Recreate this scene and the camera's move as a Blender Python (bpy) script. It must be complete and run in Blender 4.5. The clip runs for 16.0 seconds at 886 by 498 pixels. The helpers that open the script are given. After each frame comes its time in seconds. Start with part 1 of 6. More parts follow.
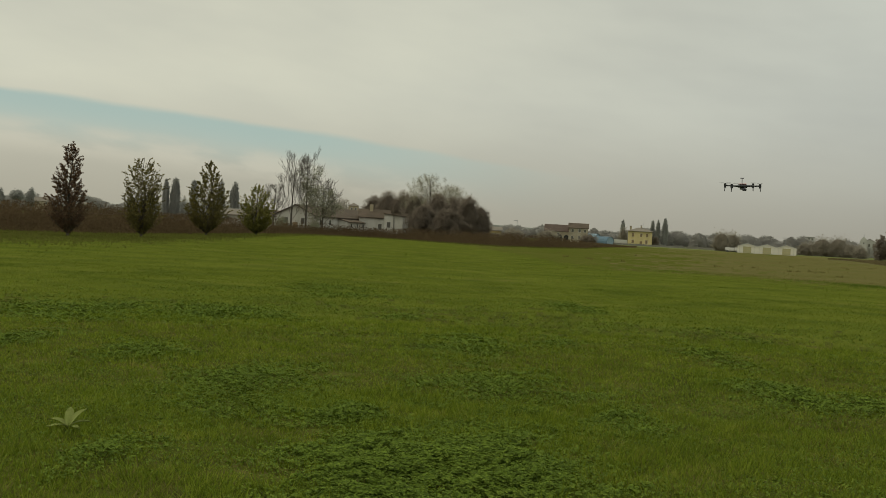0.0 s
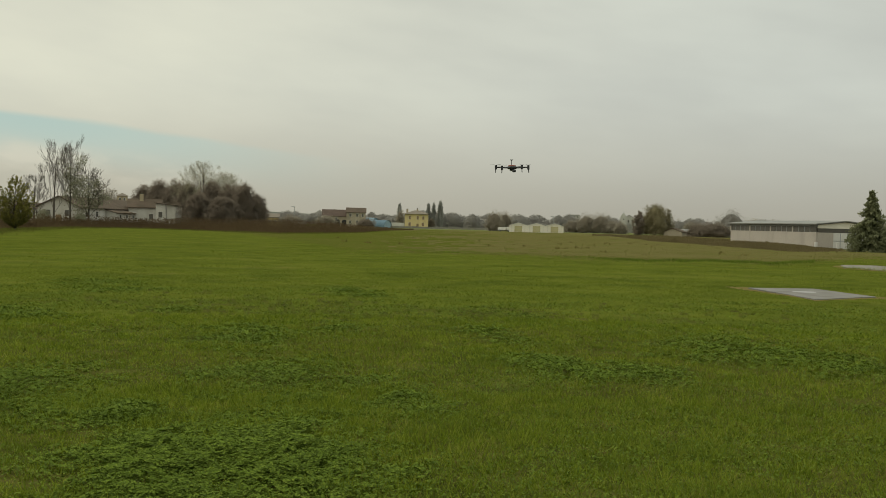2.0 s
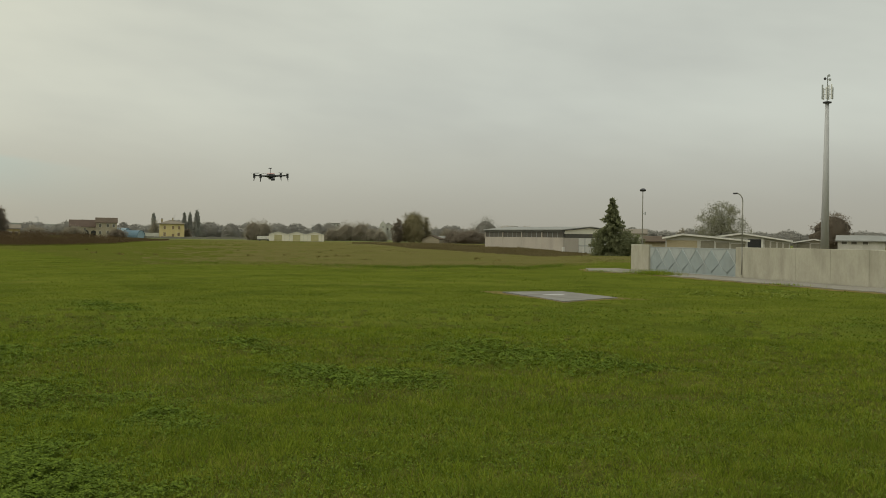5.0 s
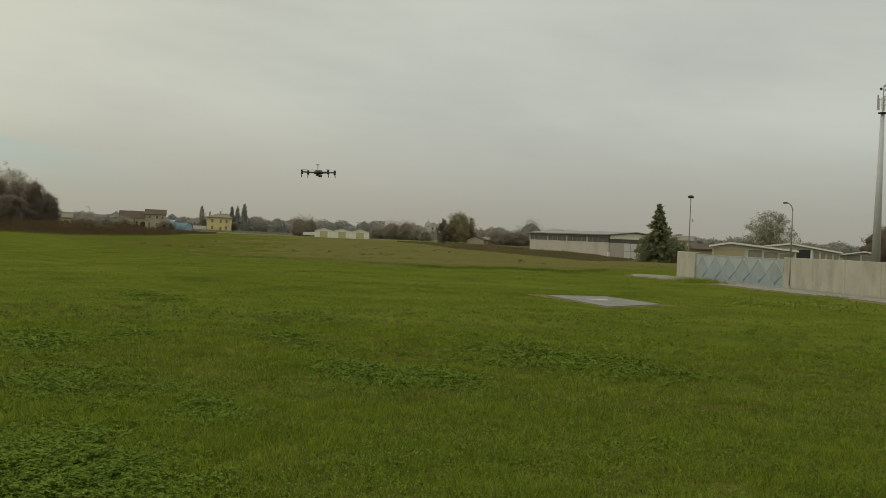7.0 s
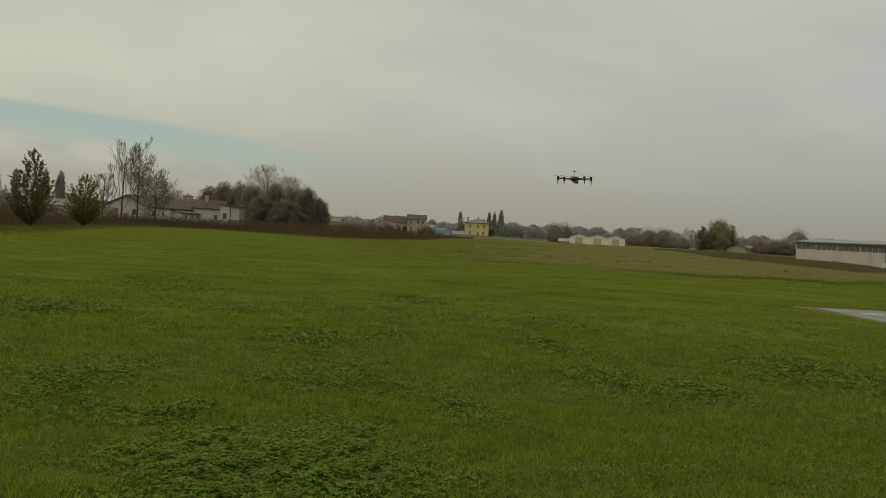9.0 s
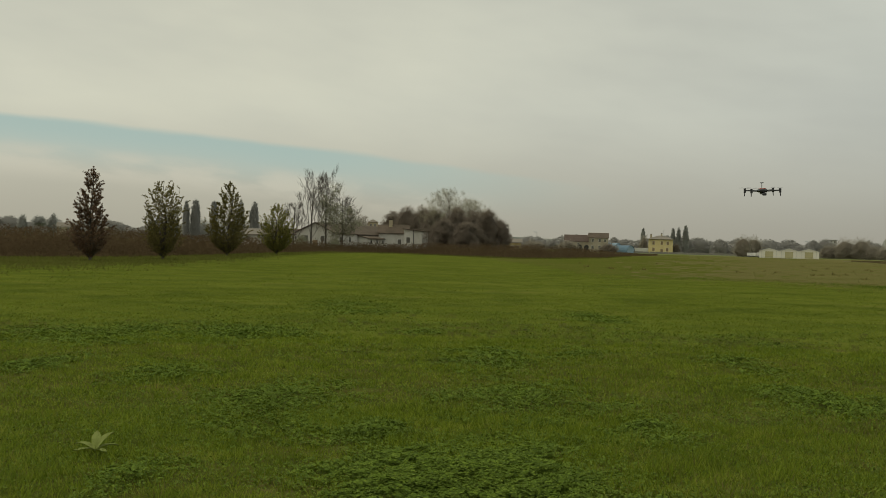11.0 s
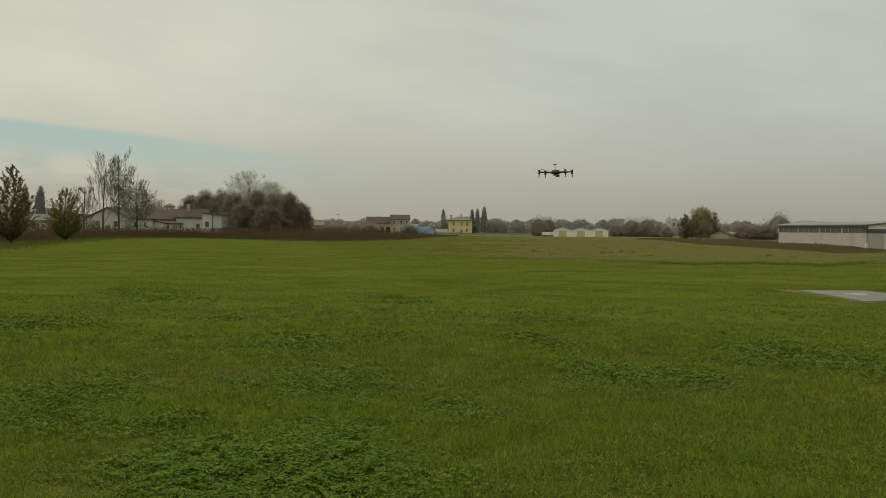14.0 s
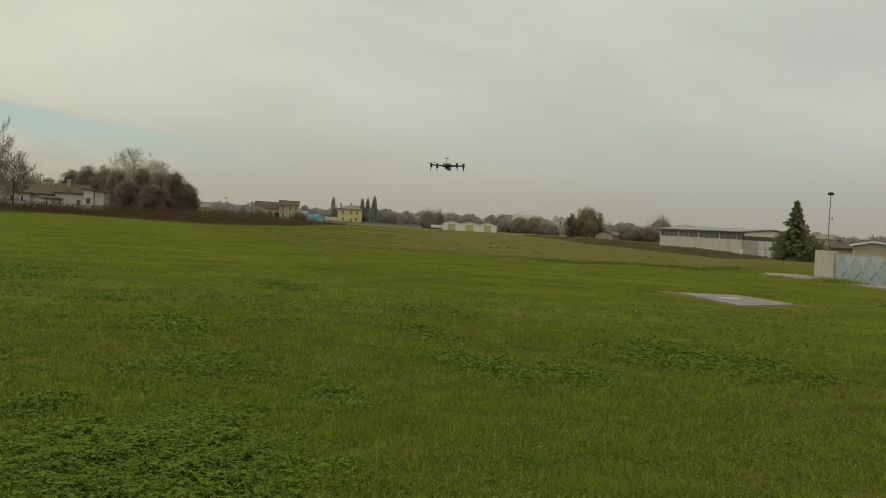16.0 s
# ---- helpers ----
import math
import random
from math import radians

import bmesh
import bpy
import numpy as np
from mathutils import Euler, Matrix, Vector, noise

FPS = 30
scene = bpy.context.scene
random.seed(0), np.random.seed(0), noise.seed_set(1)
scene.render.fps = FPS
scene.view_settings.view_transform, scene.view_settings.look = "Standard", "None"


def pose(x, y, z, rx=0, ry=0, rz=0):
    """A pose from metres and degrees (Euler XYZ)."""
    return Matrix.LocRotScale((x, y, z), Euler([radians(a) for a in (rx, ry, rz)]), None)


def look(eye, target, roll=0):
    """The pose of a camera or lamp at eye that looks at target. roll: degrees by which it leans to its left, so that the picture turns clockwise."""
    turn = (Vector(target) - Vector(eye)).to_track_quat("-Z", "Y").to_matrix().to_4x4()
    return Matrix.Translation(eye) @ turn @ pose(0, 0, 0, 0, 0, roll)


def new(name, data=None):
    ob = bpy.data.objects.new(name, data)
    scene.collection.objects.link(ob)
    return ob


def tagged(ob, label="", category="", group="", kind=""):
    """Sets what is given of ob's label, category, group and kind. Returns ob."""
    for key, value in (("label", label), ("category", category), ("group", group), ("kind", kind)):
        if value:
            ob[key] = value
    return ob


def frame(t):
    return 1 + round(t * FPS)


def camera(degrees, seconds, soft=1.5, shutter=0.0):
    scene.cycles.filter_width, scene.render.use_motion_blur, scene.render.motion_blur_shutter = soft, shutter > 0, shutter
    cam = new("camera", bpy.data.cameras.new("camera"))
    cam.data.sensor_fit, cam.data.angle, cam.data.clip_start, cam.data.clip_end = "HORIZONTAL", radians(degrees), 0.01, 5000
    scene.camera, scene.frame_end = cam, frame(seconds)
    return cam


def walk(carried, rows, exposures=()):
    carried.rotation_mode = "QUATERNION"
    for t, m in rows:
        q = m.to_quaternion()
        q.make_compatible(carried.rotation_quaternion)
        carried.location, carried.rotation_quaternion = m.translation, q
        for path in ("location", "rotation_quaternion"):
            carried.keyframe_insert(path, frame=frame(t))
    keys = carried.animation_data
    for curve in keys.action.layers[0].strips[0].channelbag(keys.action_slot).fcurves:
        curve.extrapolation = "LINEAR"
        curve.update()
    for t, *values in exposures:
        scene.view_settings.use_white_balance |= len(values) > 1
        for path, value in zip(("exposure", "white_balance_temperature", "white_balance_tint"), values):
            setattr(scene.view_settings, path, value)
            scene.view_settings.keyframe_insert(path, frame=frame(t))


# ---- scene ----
cam = camera(46.0, 16.0, soft=0.85)
PATH = [
    (0.0, pose(0.0, 0.0, 2.2, 88.99, -3.15, 0.35)),
    (0.5, pose(0.0, 0.0, 2.2, 89.25, -2.76, -1.18)),
    (1.0, pose(0.0, 0.0, 2.2, 88.63, -2.99, -5.32)),
    (1.5, pose(0.0, 0.0, 2.2, 88.44, -2.20, -9.05)),
    (2.0, pose(0.0, 0.0, 2.2, 88.66, -1.43, -11.80)),
    (2.5, pose(0.0, 0.0, 2.2, 88.05, -0.20, -16.12)),
    (3.0, pose(0.0, 0.0, 2.2, 88.61, -0.02, -20.61)),
    (3.5, pose(0.0, 0.0, 2.2, 88.79, 0.01, -23.11)),
    (3.7, pose(0.0, 0.0, 2.2, 88.98, -0.07, -23.79)),
    (4.2, pose(0.0, 0.0, 2.2, 89.25, -0.22, -24.94)),
    (4.7, pose(0.0, 0.0, 2.2, 89.37, -0.55, -25.11)),
    (5.3, pose(0.0, 0.0, 2.2, 89.35, -1.08, -24.60)),
    (5.8, pose(0.0, 0.0, 2.2, 89.32, -1.53, -23.90)),
    (6.0, pose(0.0, 0.0, 2.2, 89.36, -1.77, -23.65)),
    (6.5, pose(0.0, 0.0, 2.2, 89.41, -2.08, -23.11)),
    (7.0, pose(0.0, 0.0, 2.2, 89.34, -2.46, -22.45)),
    (7.5, pose(0.0, 0.0, 2.2, 89.44, -3.05, -21.23)),
    (8.0, pose(0.0, 0.0, 2.2, 89.63, -3.34, -18.05)),
    (8.5, pose(0.0, 0.0, 2.2, 89.48, -3.25, -13.38)),
    (9.0, pose(0.0, 0.0, 2.2, 89.00, -3.13, -8.49)),
    (9.5, pose(0.0, 0.0, 2.2, 88.82, -2.57, -4.02)),
    (9.7, pose(0.0, 0.0, 2.2, 88.89, -2.28, -2.26)),
    (10.2, pose(0.0, 0.0, 2.2, 89.15, -1.75, 1.06)),
    (10.7, pose(0.0, 0.0, 2.2, 89.50, -1.45, 1.80)),
    (11.2, pose(0.0, 0.0, 2.2, 89.80, -1.50, 0.94)),
    (11.8, pose(0.0, 0.0, 2.2, 89.87, -1.45, -0.65)),
    (12.0, pose(0.0, 0.0, 2.2, 89.80, -1.29, -1.12)),
    (12.5, pose(0.0, 0.0, 2.2, 89.50, -0.65, -2.94)),
    (13.0, pose(0.0, 0.0, 2.2, 88.98, -0.82, -5.24)),
    (13.5, pose(0.0, 0.0, 2.2, 88.97, -0.26, -6.55)),
    (14.0, pose(0.0, 0.0, 2.2, 88.95, -0.68, -9.39)),
    (14.5, pose(0.0, 0.0, 2.2, 89.08, -0.51, -11.25)),
    (15.0, pose(0.0, 0.0, 2.2, 89.08, -0.51, -12.27)),
    (15.5, pose(0.0, 0.0, 2.2, 88.58, -1.34, -13.93)),
    (16.0, pose(0.0, 0.0, 2.2, 88.64, -3.29, -15.45)),
]

EXPOSURES = [(0.0, -0.04), (0.5, 0.08), (1.0, 0.10), (1.5, 0.13), (2.0, 0.18), (2.5, 0.19), (3.0, 0.24), (3.5, 0.26), (4.7, 0.14), (6.0, 0.01), (7.0, -0.02), (7.5, -0.04), (8.0, -0.07), (8.5, -0.15), (9.0, -0.17), (9.5, -0.11),
             (10.7, -0.06), (12.0, -0.02), (13.0, -0.02), (14.0, 0.0), (15.0, 0.03), (16.0, 0.06)]
walk(cam, PATH, EXPOSURES)

# ---- world and sun: a thin overcast with one clear strip low over the farm ----
SUN_AZ, SUN_EL = 80.0, 42.0


def build_world():
    world = bpy.data.worlds.new("overcast_sky")
    scene.world = world
    world.use_nodes = True
    nt = world.node_tree
    nt.nodes.clear()
    N, L = nt.nodes.new, nt.links.new

    def math_node(op, a, b=None, c=None):
        n = N("ShaderNodeMath")
        n.operation = op
        for i, v in enumerate((a, b, c)):
            if v is None:
                continue
            if isinstance(v, (int, float)):
                n.inputs[i].default_value = v
            else:
                L(v, n.inputs[i])
        return n.outputs[0]

    def smooth(v, lo, hi):
        n = N("ShaderNodeMapRange")
        n.interpolation_type = "SMOOTHSTEP"
        L(v, n.inputs[0])
        n.inputs[1].default_value, n.inputs[2].default_value = lo, hi
        return n.outputs[0]

    def mix_colour(f, a, b):
        n = N("ShaderNodeMix")
        n.data_type = "RGBA"
        L(f, n.inputs[0])
        for i, v in ((6, a), (7, b)):
            if isinstance(v, tuple):
                n.inputs[i].default_value = (*v, 1)
            else:
                L(v, n.inputs[i])
        return n.outputs[2]

    tc = N("ShaderNodeTexCoord")
    sep = N("ShaderNodeSeparateXYZ")
    L(tc.outputs["Generated"], sep.inputs[0])
    x, y, z = sep.outputs
    az = math_node("MULTIPLY", math_node("ARCTAN2", math_node("MULTIPLY", x, -1.0), y), 74.5)
    el = math_node("MULTIPLY", math_node("ARCSINE", z), 74.5)
    # clouds drawn out along the horizon
    comb = N("ShaderNodeCombineXYZ")
    L(math_node("MULTIPLY", az, 0.035), comb.inputs[0])
    L(math_node("MULTIPLY", math_node("ADD", el, math_node("MULTIPLY", az, -0.10)), 0.11), comb.inputs[1])
    big = N("ShaderNodeTexNoise")
    big.inputs["Scale"].default_value, big.inputs["Detail"].default_value, big.inputs["Roughness"].default_value = 1.1, 4, 0.5
    L(comb.outputs[0], big.inputs["Vector"])
    fine = N("ShaderNodeTexNoise")
    fine.inputs["Scale"].default_value, fine.inputs["Detail"].default_value = 5.0, 5
    L(comb.outputs[0], fine.inputs["Vector"])
    n = math_node("ADD", math_node("MULTIPLY", big.outputs["Fac"], 0.85), math_node("MULTIPLY", fine.outputs["Fac"], 0.15))
    # cloud deck: warm pale grey on the bright side, bluish grey away from it, dull towards the horizon
    side = smooth(az, -45.0, 25.0)
    high = mix_colour(side, (0.556, 0.584, 0.522), (0.675, 0.672, 0.540))
    dull = mix_colour(side, (0.452, 0.472, 0.430), (0.555, 0.560, 0.470))
    deck = mix_colour(smooth(n, 0.22, 0.74), dull, high)
    low = mix_colour(side, (0.338, 0.324, 0.268), (0.405, 0.386, 0.306))
    deck = mix_colour(smooth(el, -1.0, 10.4), low, deck)
    # an overcast sky is brighter overhead
    lift = N("ShaderNodeVectorMath")
    lift.operation = "SCALE"
    L(deck, lift.inputs[0])
    L(math_node("ADD", 1.0, math_node("MULTIPLY", smooth(el, 24.0, 75.0), 0.9)), lift.inputs["Scale"])
    deck = lift.outputs[0]
    # the clear strip: sharp upper edge, soft lower edge, ending towards the right
    edge = math_node("ADD", math_node("MULTIPLY", az, 0.115), 5.50)
    edge = math_node("SUBTRACT", edge, math_node("MULTIPLY", math_node("MULTIPLY", az, az), 0.0012))
    edge = math_node("ADD", edge, math_node("MULTIPLY", math_node("SUBTRACT", fine.outputs["Fac"], 0.5), 0.5))
    below = math_node("SUBTRACT", edge, el)
    strip = math_node("MULTIPLY", smooth(below, -0.08, 0.45), smooth(math_node("MULTIPLY", below, -1.0), -3.9, -0.5))
    strip = math_node("MULTIPLY", strip, smooth(az, -13.0, 14.0))
    strip = math_node("MULTIPLY", strip, smooth(az, 75.0, 55.0))
    # thin bluish veil in the strip, clear sky behind it
    deck = mix_colour(strip, deck, (0.425, 0.535, 0.480))
    # cream haze under the strip
    haze = math_node("MULTIPLY", smooth(below, 1.5, 2.6), smooth(math_node("MULTIPLY", below, -1.0), -4.6, -3.0))
    haze = math_node("MULTIPLY", math_node("MULTIPLY", haze, smooth(az, -6.0, 12.0)), math_node("MULTIPLY", smooth(az, 75.0, 55.0), math_node("MULTIPLY", smooth(fine.outputs["Fac"], 0.35, 0.6), 0.6)))
    deck = mix_colour(haze, deck, (0.610, 0.585, 0.470))
    sky = N("ShaderNodeTexSky")
    sky.sky_type, sky.sun_disc = "NISHITA", False
    sky.sun_elevation, sky.sun_rotation = radians(SUN_EL), radians(-SUN_AZ)
    sky.air_density, sky.dust_density = 1.0, 0.6
    bg_sky, bg_deck = N("ShaderNodeBackground"), N("ShaderNodeBackground")
    L(sky.outputs[0], bg_sky.inputs[0])
    bg_sky.inputs[1].default_value = 0.05
    L(deck, bg_deck.inputs[0])
    bg_deck.inputs[1].default_value = 1.0
    cover = math_node("SUBTRACT", 1.0, math_node("MULTIPLY", strip, 0.12))
    ms = N("ShaderNodeMixShader")
    L(cover, ms.inputs[0])
    L(bg_sky.outputs[0], ms.inputs[1])
    L(bg_deck.outputs[0], ms.inputs[2])
    out = N("ShaderNodeOutputWorld")
    L(ms.outputs[0], out.inputs[0])


build_world()
sun = new("sun", bpy.data.lights.new("sun", "SUN"))
sun.data.energy, sun.data.angle, sun.data.color = 0.6, radians(30), (1.0, 0.95, 0.86)
sun.matrix_world = look((0, 0, 0), (math.sin(radians(SUN_AZ)) * math.cos(radians(SUN_EL)), -math.cos(radians(SUN_AZ)) * math.cos(radians(SUN_EL)), -math.sin(radians(SUN_EL))))


# ---- materials ----
def material(name, colours, scale=1.0, rough=0.8, metal=0.0, bump=0.2, fine=12.0, island=0.0, spec=0.3, stretch=(1, 1, 1), stain=None, translucent=0.0):
    """Colours along a two-scale noise in object space, with a fine bump; island mixes in a random value a piece."""
    m = bpy.data.materials.new(name)
    m.use_nodes = True
    nt = m.node_tree
    N, L = nt.nodes.new, nt.links.new
    b = nt.nodes["Principled BSDF"]
    tc, mp = N("ShaderNodeTexCoord"), N("ShaderNodeMapping")
    mp.inputs["Scale"].default_value = stretch
    L(tc.outputs["Object"], mp.inputs[0])
    a, c = N("ShaderNodeTexNoise"), N("ShaderNodeTexNoise")
    a.inputs["Scale"].default_value, a.inputs["Detail"].default_value = scale, 5
    c.inputs["Scale"].default_value, c.inputs["Detail"].default_value = scale * fine, 4
    for n in (a, c):
        L(mp.outputs[0], n.inputs["Vector"])
    mixed = N("ShaderNodeMix")
    mixed.inputs[0].default_value = 0.4
    L(a.outputs["Fac"], mixed.inputs[2])
    L(c.outputs["Fac"], mixed.inputs[3])
    value = mixed.outputs[0]
    if island:
        rnd = N("ShaderNodeNewGeometry").outputs["Random Per Island"]
        mm = N("ShaderNodeMix")
        mm.inputs[0].default_value = island
        L(value, mm.inputs[2])
        L(rnd, mm.inputs[3])
        value = mm.outputs[0]
    ramp = N("ShaderNodeValToRGB")
    els = ramp.color_ramp.elements
    lo, hi = (0.22, 0.78) if island else (0.32, 0.68)
    while len(els) < len(colours):
        els.new(0.5)
    for i, col in enumerate(colours):
        els[i].position = lo + (hi - lo) * i / max(1, len(colours) - 1)
        els[i].color = (*col, 1)
    L(value, ramp.inputs[0])
    colour = ramp.outputs[0]
    if stain:
        s = N("ShaderNodeTexNoise")
        s.inputs["Scale"].default_value, s.inputs["Detail"].default_value = stain[1], 6
        smp = N("ShaderNodeMapping")
        smp.inputs["Scale"].default_value = stain[2]
        L(tc.outputs["Object"], smp.inputs[0])
        L(smp.outputs[0], s.inputs["Vector"])
        r = N("ShaderNodeMapRange")
        L(s.outputs["Fac"], r.inputs[0])
        r.inputs[1].default_value, r.inputs[2].default_value = stain[3:] or (0.5, 0.75)
        r.inputs[4].default_value = 0.75
        mx = N("ShaderNodeMix")
        mx.data_type = "RGBA"
        L(r.outputs[0], mx.inputs[0])
        L(colour, mx.inputs[6])
        mx.inputs[7].default_value = (*stain[0], 1)
        colour = mx.outputs[2]
    L(colour, b.inputs["Base Color"])
    b.inputs["Roughness"].default_value, b.inputs["Metallic"].default_value = rough, metal
    b.inputs["Specular IOR Level"].default_value = spec
    if bump:
        bp = N("ShaderNodeBump")
        bp.inputs["Strength"].default_value, bp.inputs["Distance"].default_value = bump, 0.02
        L(c.outputs["Fac"], bp.inputs["Height"])
        L(bp.outputs[0], b.inputs["Normal"])
    if translucent:
        tr, mx, out = N("ShaderNodeBsdfTranslucent"), N("ShaderNodeMixShader"), nt.nodes["Material Output"]
        L(colour, tr.inputs[0])
        mx.inputs[0].default_value = translucent
        L(b.outputs[0], mx.inputs[1])
        L(tr.outputs[0], mx.inputs[2])
        L(mx.outputs[0], out.inputs[0])
    return m


GRASS_GROUND = material("mown_grass", [(0.038, 0.040, 0.012), (0.058, 0.064, 0.014), (0.080, 0.084, 0.018), (0.108, 0.096, 0.030)], 0.9, 0.95, fine=14, bump=0.5, spec=0.0)
FAR_GROUND = material("distant_mown_grass", [(0.067, 0.082, 0.012), (0.089, 0.107, 0.015), (0.107, 0.124, 0.019), (0.124, 0.124, 0.028)], 0.16, 0.95, fine=8, bump=0.3, spec=0.0, stain=((0.054, 0.072, 0.011), 0.33, (1, 1, 1), 0.44, 0.72))
ROUGH_GROUND = material("rough_pasture", [(0.100, 0.103, 0.028), (0.122, 0.112, 0.039), (0.143, 0.121, 0.052)], 0.09, 0.95, fine=16, bump=0.5, spec=0.0)
OLIVE_GROUND = material("olive_pasture", [(0.066, 0.082, 0.012), (0.084, 0.094, 0.017), (0.100, 0.098, 0.026)], 0.09, 0.95, fine=12, bump=0.5, spec=0.0)
WEED_GROUND = material("weed_soil", [(0.075, 0.058, 0.030), (0.110, 0.085, 0.045)], 0.1, 0.95, spec=0.1)
FIELD_GROUND = material("far_field", [(0.100, 0.125, 0.030), (0.140, 0.145, 0.045)], 0.02, 0.95, spec=0.05)
BLADE = material("grass_blade", [(0.068, 0.084, 0.014), (0.115, 0.160, 0.014), (0.172, 0.226, 0.020), (0.229, 0.281, 0.027), (0.333, 0.321, 0.069)], 1.3, 0.7, fine=4, island=0.40, bump=0, spec=0.06, translucent=0.42, stain=((0.108, 0.150, 0.017), 0.8, (1, 1, 1)))
MID_BLADE = material("mid_grass_blade", [(0.088, 0.113, 0.014), (0.148, 0.185, 0.022), (0.187, 0.223, 0.031), (0.253, 0.242, 0.053)], 0.22, 0.75, fine=6, island=0.14, bump=0, spec=0.05, translucent=0.45, stain=((0.098, 0.138, 0.019), 0.33, (1, 1, 1), 0.44, 0.72))
PASTURE_BLADE = material("pasture_blade", [(0.143, 0.156, 0.034), (0.176, 0.167, 0.049), (0.210, 0.174, 0.073)], 0.09, 0.8, island=0.2, bump=0, spec=0.03, translucent=0.5)
VERGE_BLADE = material("verge_blade", [(0.092, 0.112, 0.018), (0.118, 0.126, 0.027), (0.138, 0.130, 0.038)], 0.09, 0.8, island=0.2, bump=0, spec=0.03, translucent=0.5)
DRY_BLADE = material("dry_blade", [(0.105, 0.111, 0.017), (0.150, 0.133, 0.032), (0.202, 0.162, 0.061)], 0.2, 0.8, island=0.6, bump=0, spec=0.1, translucent=0.25)
CLOVER = material("clover_leaf", [(0.062, 0.095, 0.012), (0.100, 0.149, 0.017), (0.150, 0.203, 0.025)], 1.0, 0.8, island=0.6, bump=0, spec=0.06, translucent=0.15)
BROADLEAF = material("dock_leaf", [(0.270, 0.310, 0.085), (0.340, 0.380, 0.120)], 12.0, 0.7, bump=0.3, spec=0.06)
LOW_WEED = material("low_weed_leaf", [(0.112, 0.148, 0.022), (0.150, 0.187, 0.034), (0.188, 0.218, 0.049)], 2.0, 0.75, island=0.6, bump=0, spec=0.06, translucent=0.2)
OLIVE_WEED = material("olive_brown_weeds", [(0.140, 0.116, 0.053), (0.185, 0.151, 0.074), (0.218, 0.183, 0.092)], 0.08, 0.9, island=0.2, bump=0, spec=0.05, translucent=0.6)
WEED = material("brown_weeds", [(0.079, 0.052, 0.029), (0.107, 0.074, 0.040), (0.130, 0.093, 0.052), (0.118, 0.097, 0.046)], 0.05, 0.9, island=0.2, bump=0, spec=0.03, translucent=0.6)
BARK = material("bark", [(0.05, 0.042, 0.032), (0.10, 0.085, 0.065)], 2.0, 0.9, stretch=(1, 1, 0.2))
PALE_BARK = material("pale_bark", [(0.077, 0.068, 0.054), (0.112, 0.098, 0.079)], 2.0, 0.9, stretch=(1, 1, 0.2))


def leaves(name, a, b, c, glow=0.3, mixed=0.55):
    return material(name, [a, b, c], 0.35, 0.7, island=mixed, bump=0, spec=0.1, translucent=glow)


LEAF_DARK = leaves("leaf_dark", (0.090, 0.081, 0.028), (0.166, 0.144, 0.046), (0.255, 0.213, 0.070), 0.35, 0.7)
LEAF_RUSSET = leaves("leaf_russet", (0.087, 0.050, 0.035), (0.156, 0.093, 0.061), (0.237, 0.164, 0.094), 0.35, 0.7)
LEAF_GREEN = leaves("leaf_green", (0.119, 0.124, 0.032), (0.201, 0.194, 0.051), (0.306, 0.268, 0.069), 0.35, 0.7)
LEAF_YELLOW = leaves("leaf_yellow", (0.199, 0.177, 0.099), (0.235, 0.208, 0.118), (0.271, 0.236, 0.136), 0.45, 0.3)
# wood, mid, far and haze leaves carry distance haze in their paler colour
LEAF_WOOD = leaves("leaf_wood", (0.225, 0.191, 0.146), (0.244, 0.206, 0.160), (0.267, 0.221, 0.173), 0.72, 0.2)
LEAF_HAZE_MID = leaves("leaf_haze_mid", (0.312, 0.281, 0.221), (0.334, 0.299, 0.235), (0.356, 0.319, 0.250), 0.72, 0.25)
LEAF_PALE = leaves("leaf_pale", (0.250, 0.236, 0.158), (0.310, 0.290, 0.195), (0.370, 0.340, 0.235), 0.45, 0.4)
LEAF_HAZE_FAR = leaves("leaf_haze_far", (0.362, 0.350, 0.318), (0.380, 0.364, 0.330), (0.396, 0.379, 0.343), 0.72, 0.2)
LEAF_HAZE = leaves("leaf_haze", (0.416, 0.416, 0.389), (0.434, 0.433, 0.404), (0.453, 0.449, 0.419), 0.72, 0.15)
LEAF_GREY = leaves("leaf_grey_green", (0.211, 0.211, 0.138), (0.248, 0.246, 0.166), (0.293, 0.283, 0.196), 0.45, 0.4)
NEEDLE = leaves("needles", (0.154, 0.168, 0.086), (0.207, 0.221, 0.118), (0.266, 0.273, 0.155), 0.45, 0.5)

CONCRETE = material("concrete_wall", [(0.335, 0.315, 0.252), (0.384, 0.365, 0.295), (0.424, 0.405, 0.329)], 1.2, 0.9, fine=6, bump=0.08, stretch=(1, 1, 0.7), stain=((0.262, 0.246, 0.192), 1.1, (1, 1, 0.35)))
SLAB = material("concrete_slab", [(0.162, 0.154, 0.139), (0.197, 0.189, 0.172), (0.227, 0.217, 0.199)], 1.2, 0.9, fine=15, spec=0.1, stain=((0.122, 0.114, 0.097), 1.5, (1, 1, 1)))
PATCH = material("pale_mortar", [(0.336, 0.334, 0.328), (0.384, 0.382, 0.376)], 3.0, 0.9)
PATH_STONE = material("path_concrete", [(0.170, 0.158, 0.128), (0.220, 0.205, 0.172), (0.260, 0.245, 0.210)], 0.7, 0.95, fine=25, spec=0.1)
BARE_SOIL = material("bare_soil", [(0.105, 0.098, 0.022), (0.150, 0.118, 0.036), (0.185, 0.140, 0.055)], 1.6, 0.95, spec=0.05)
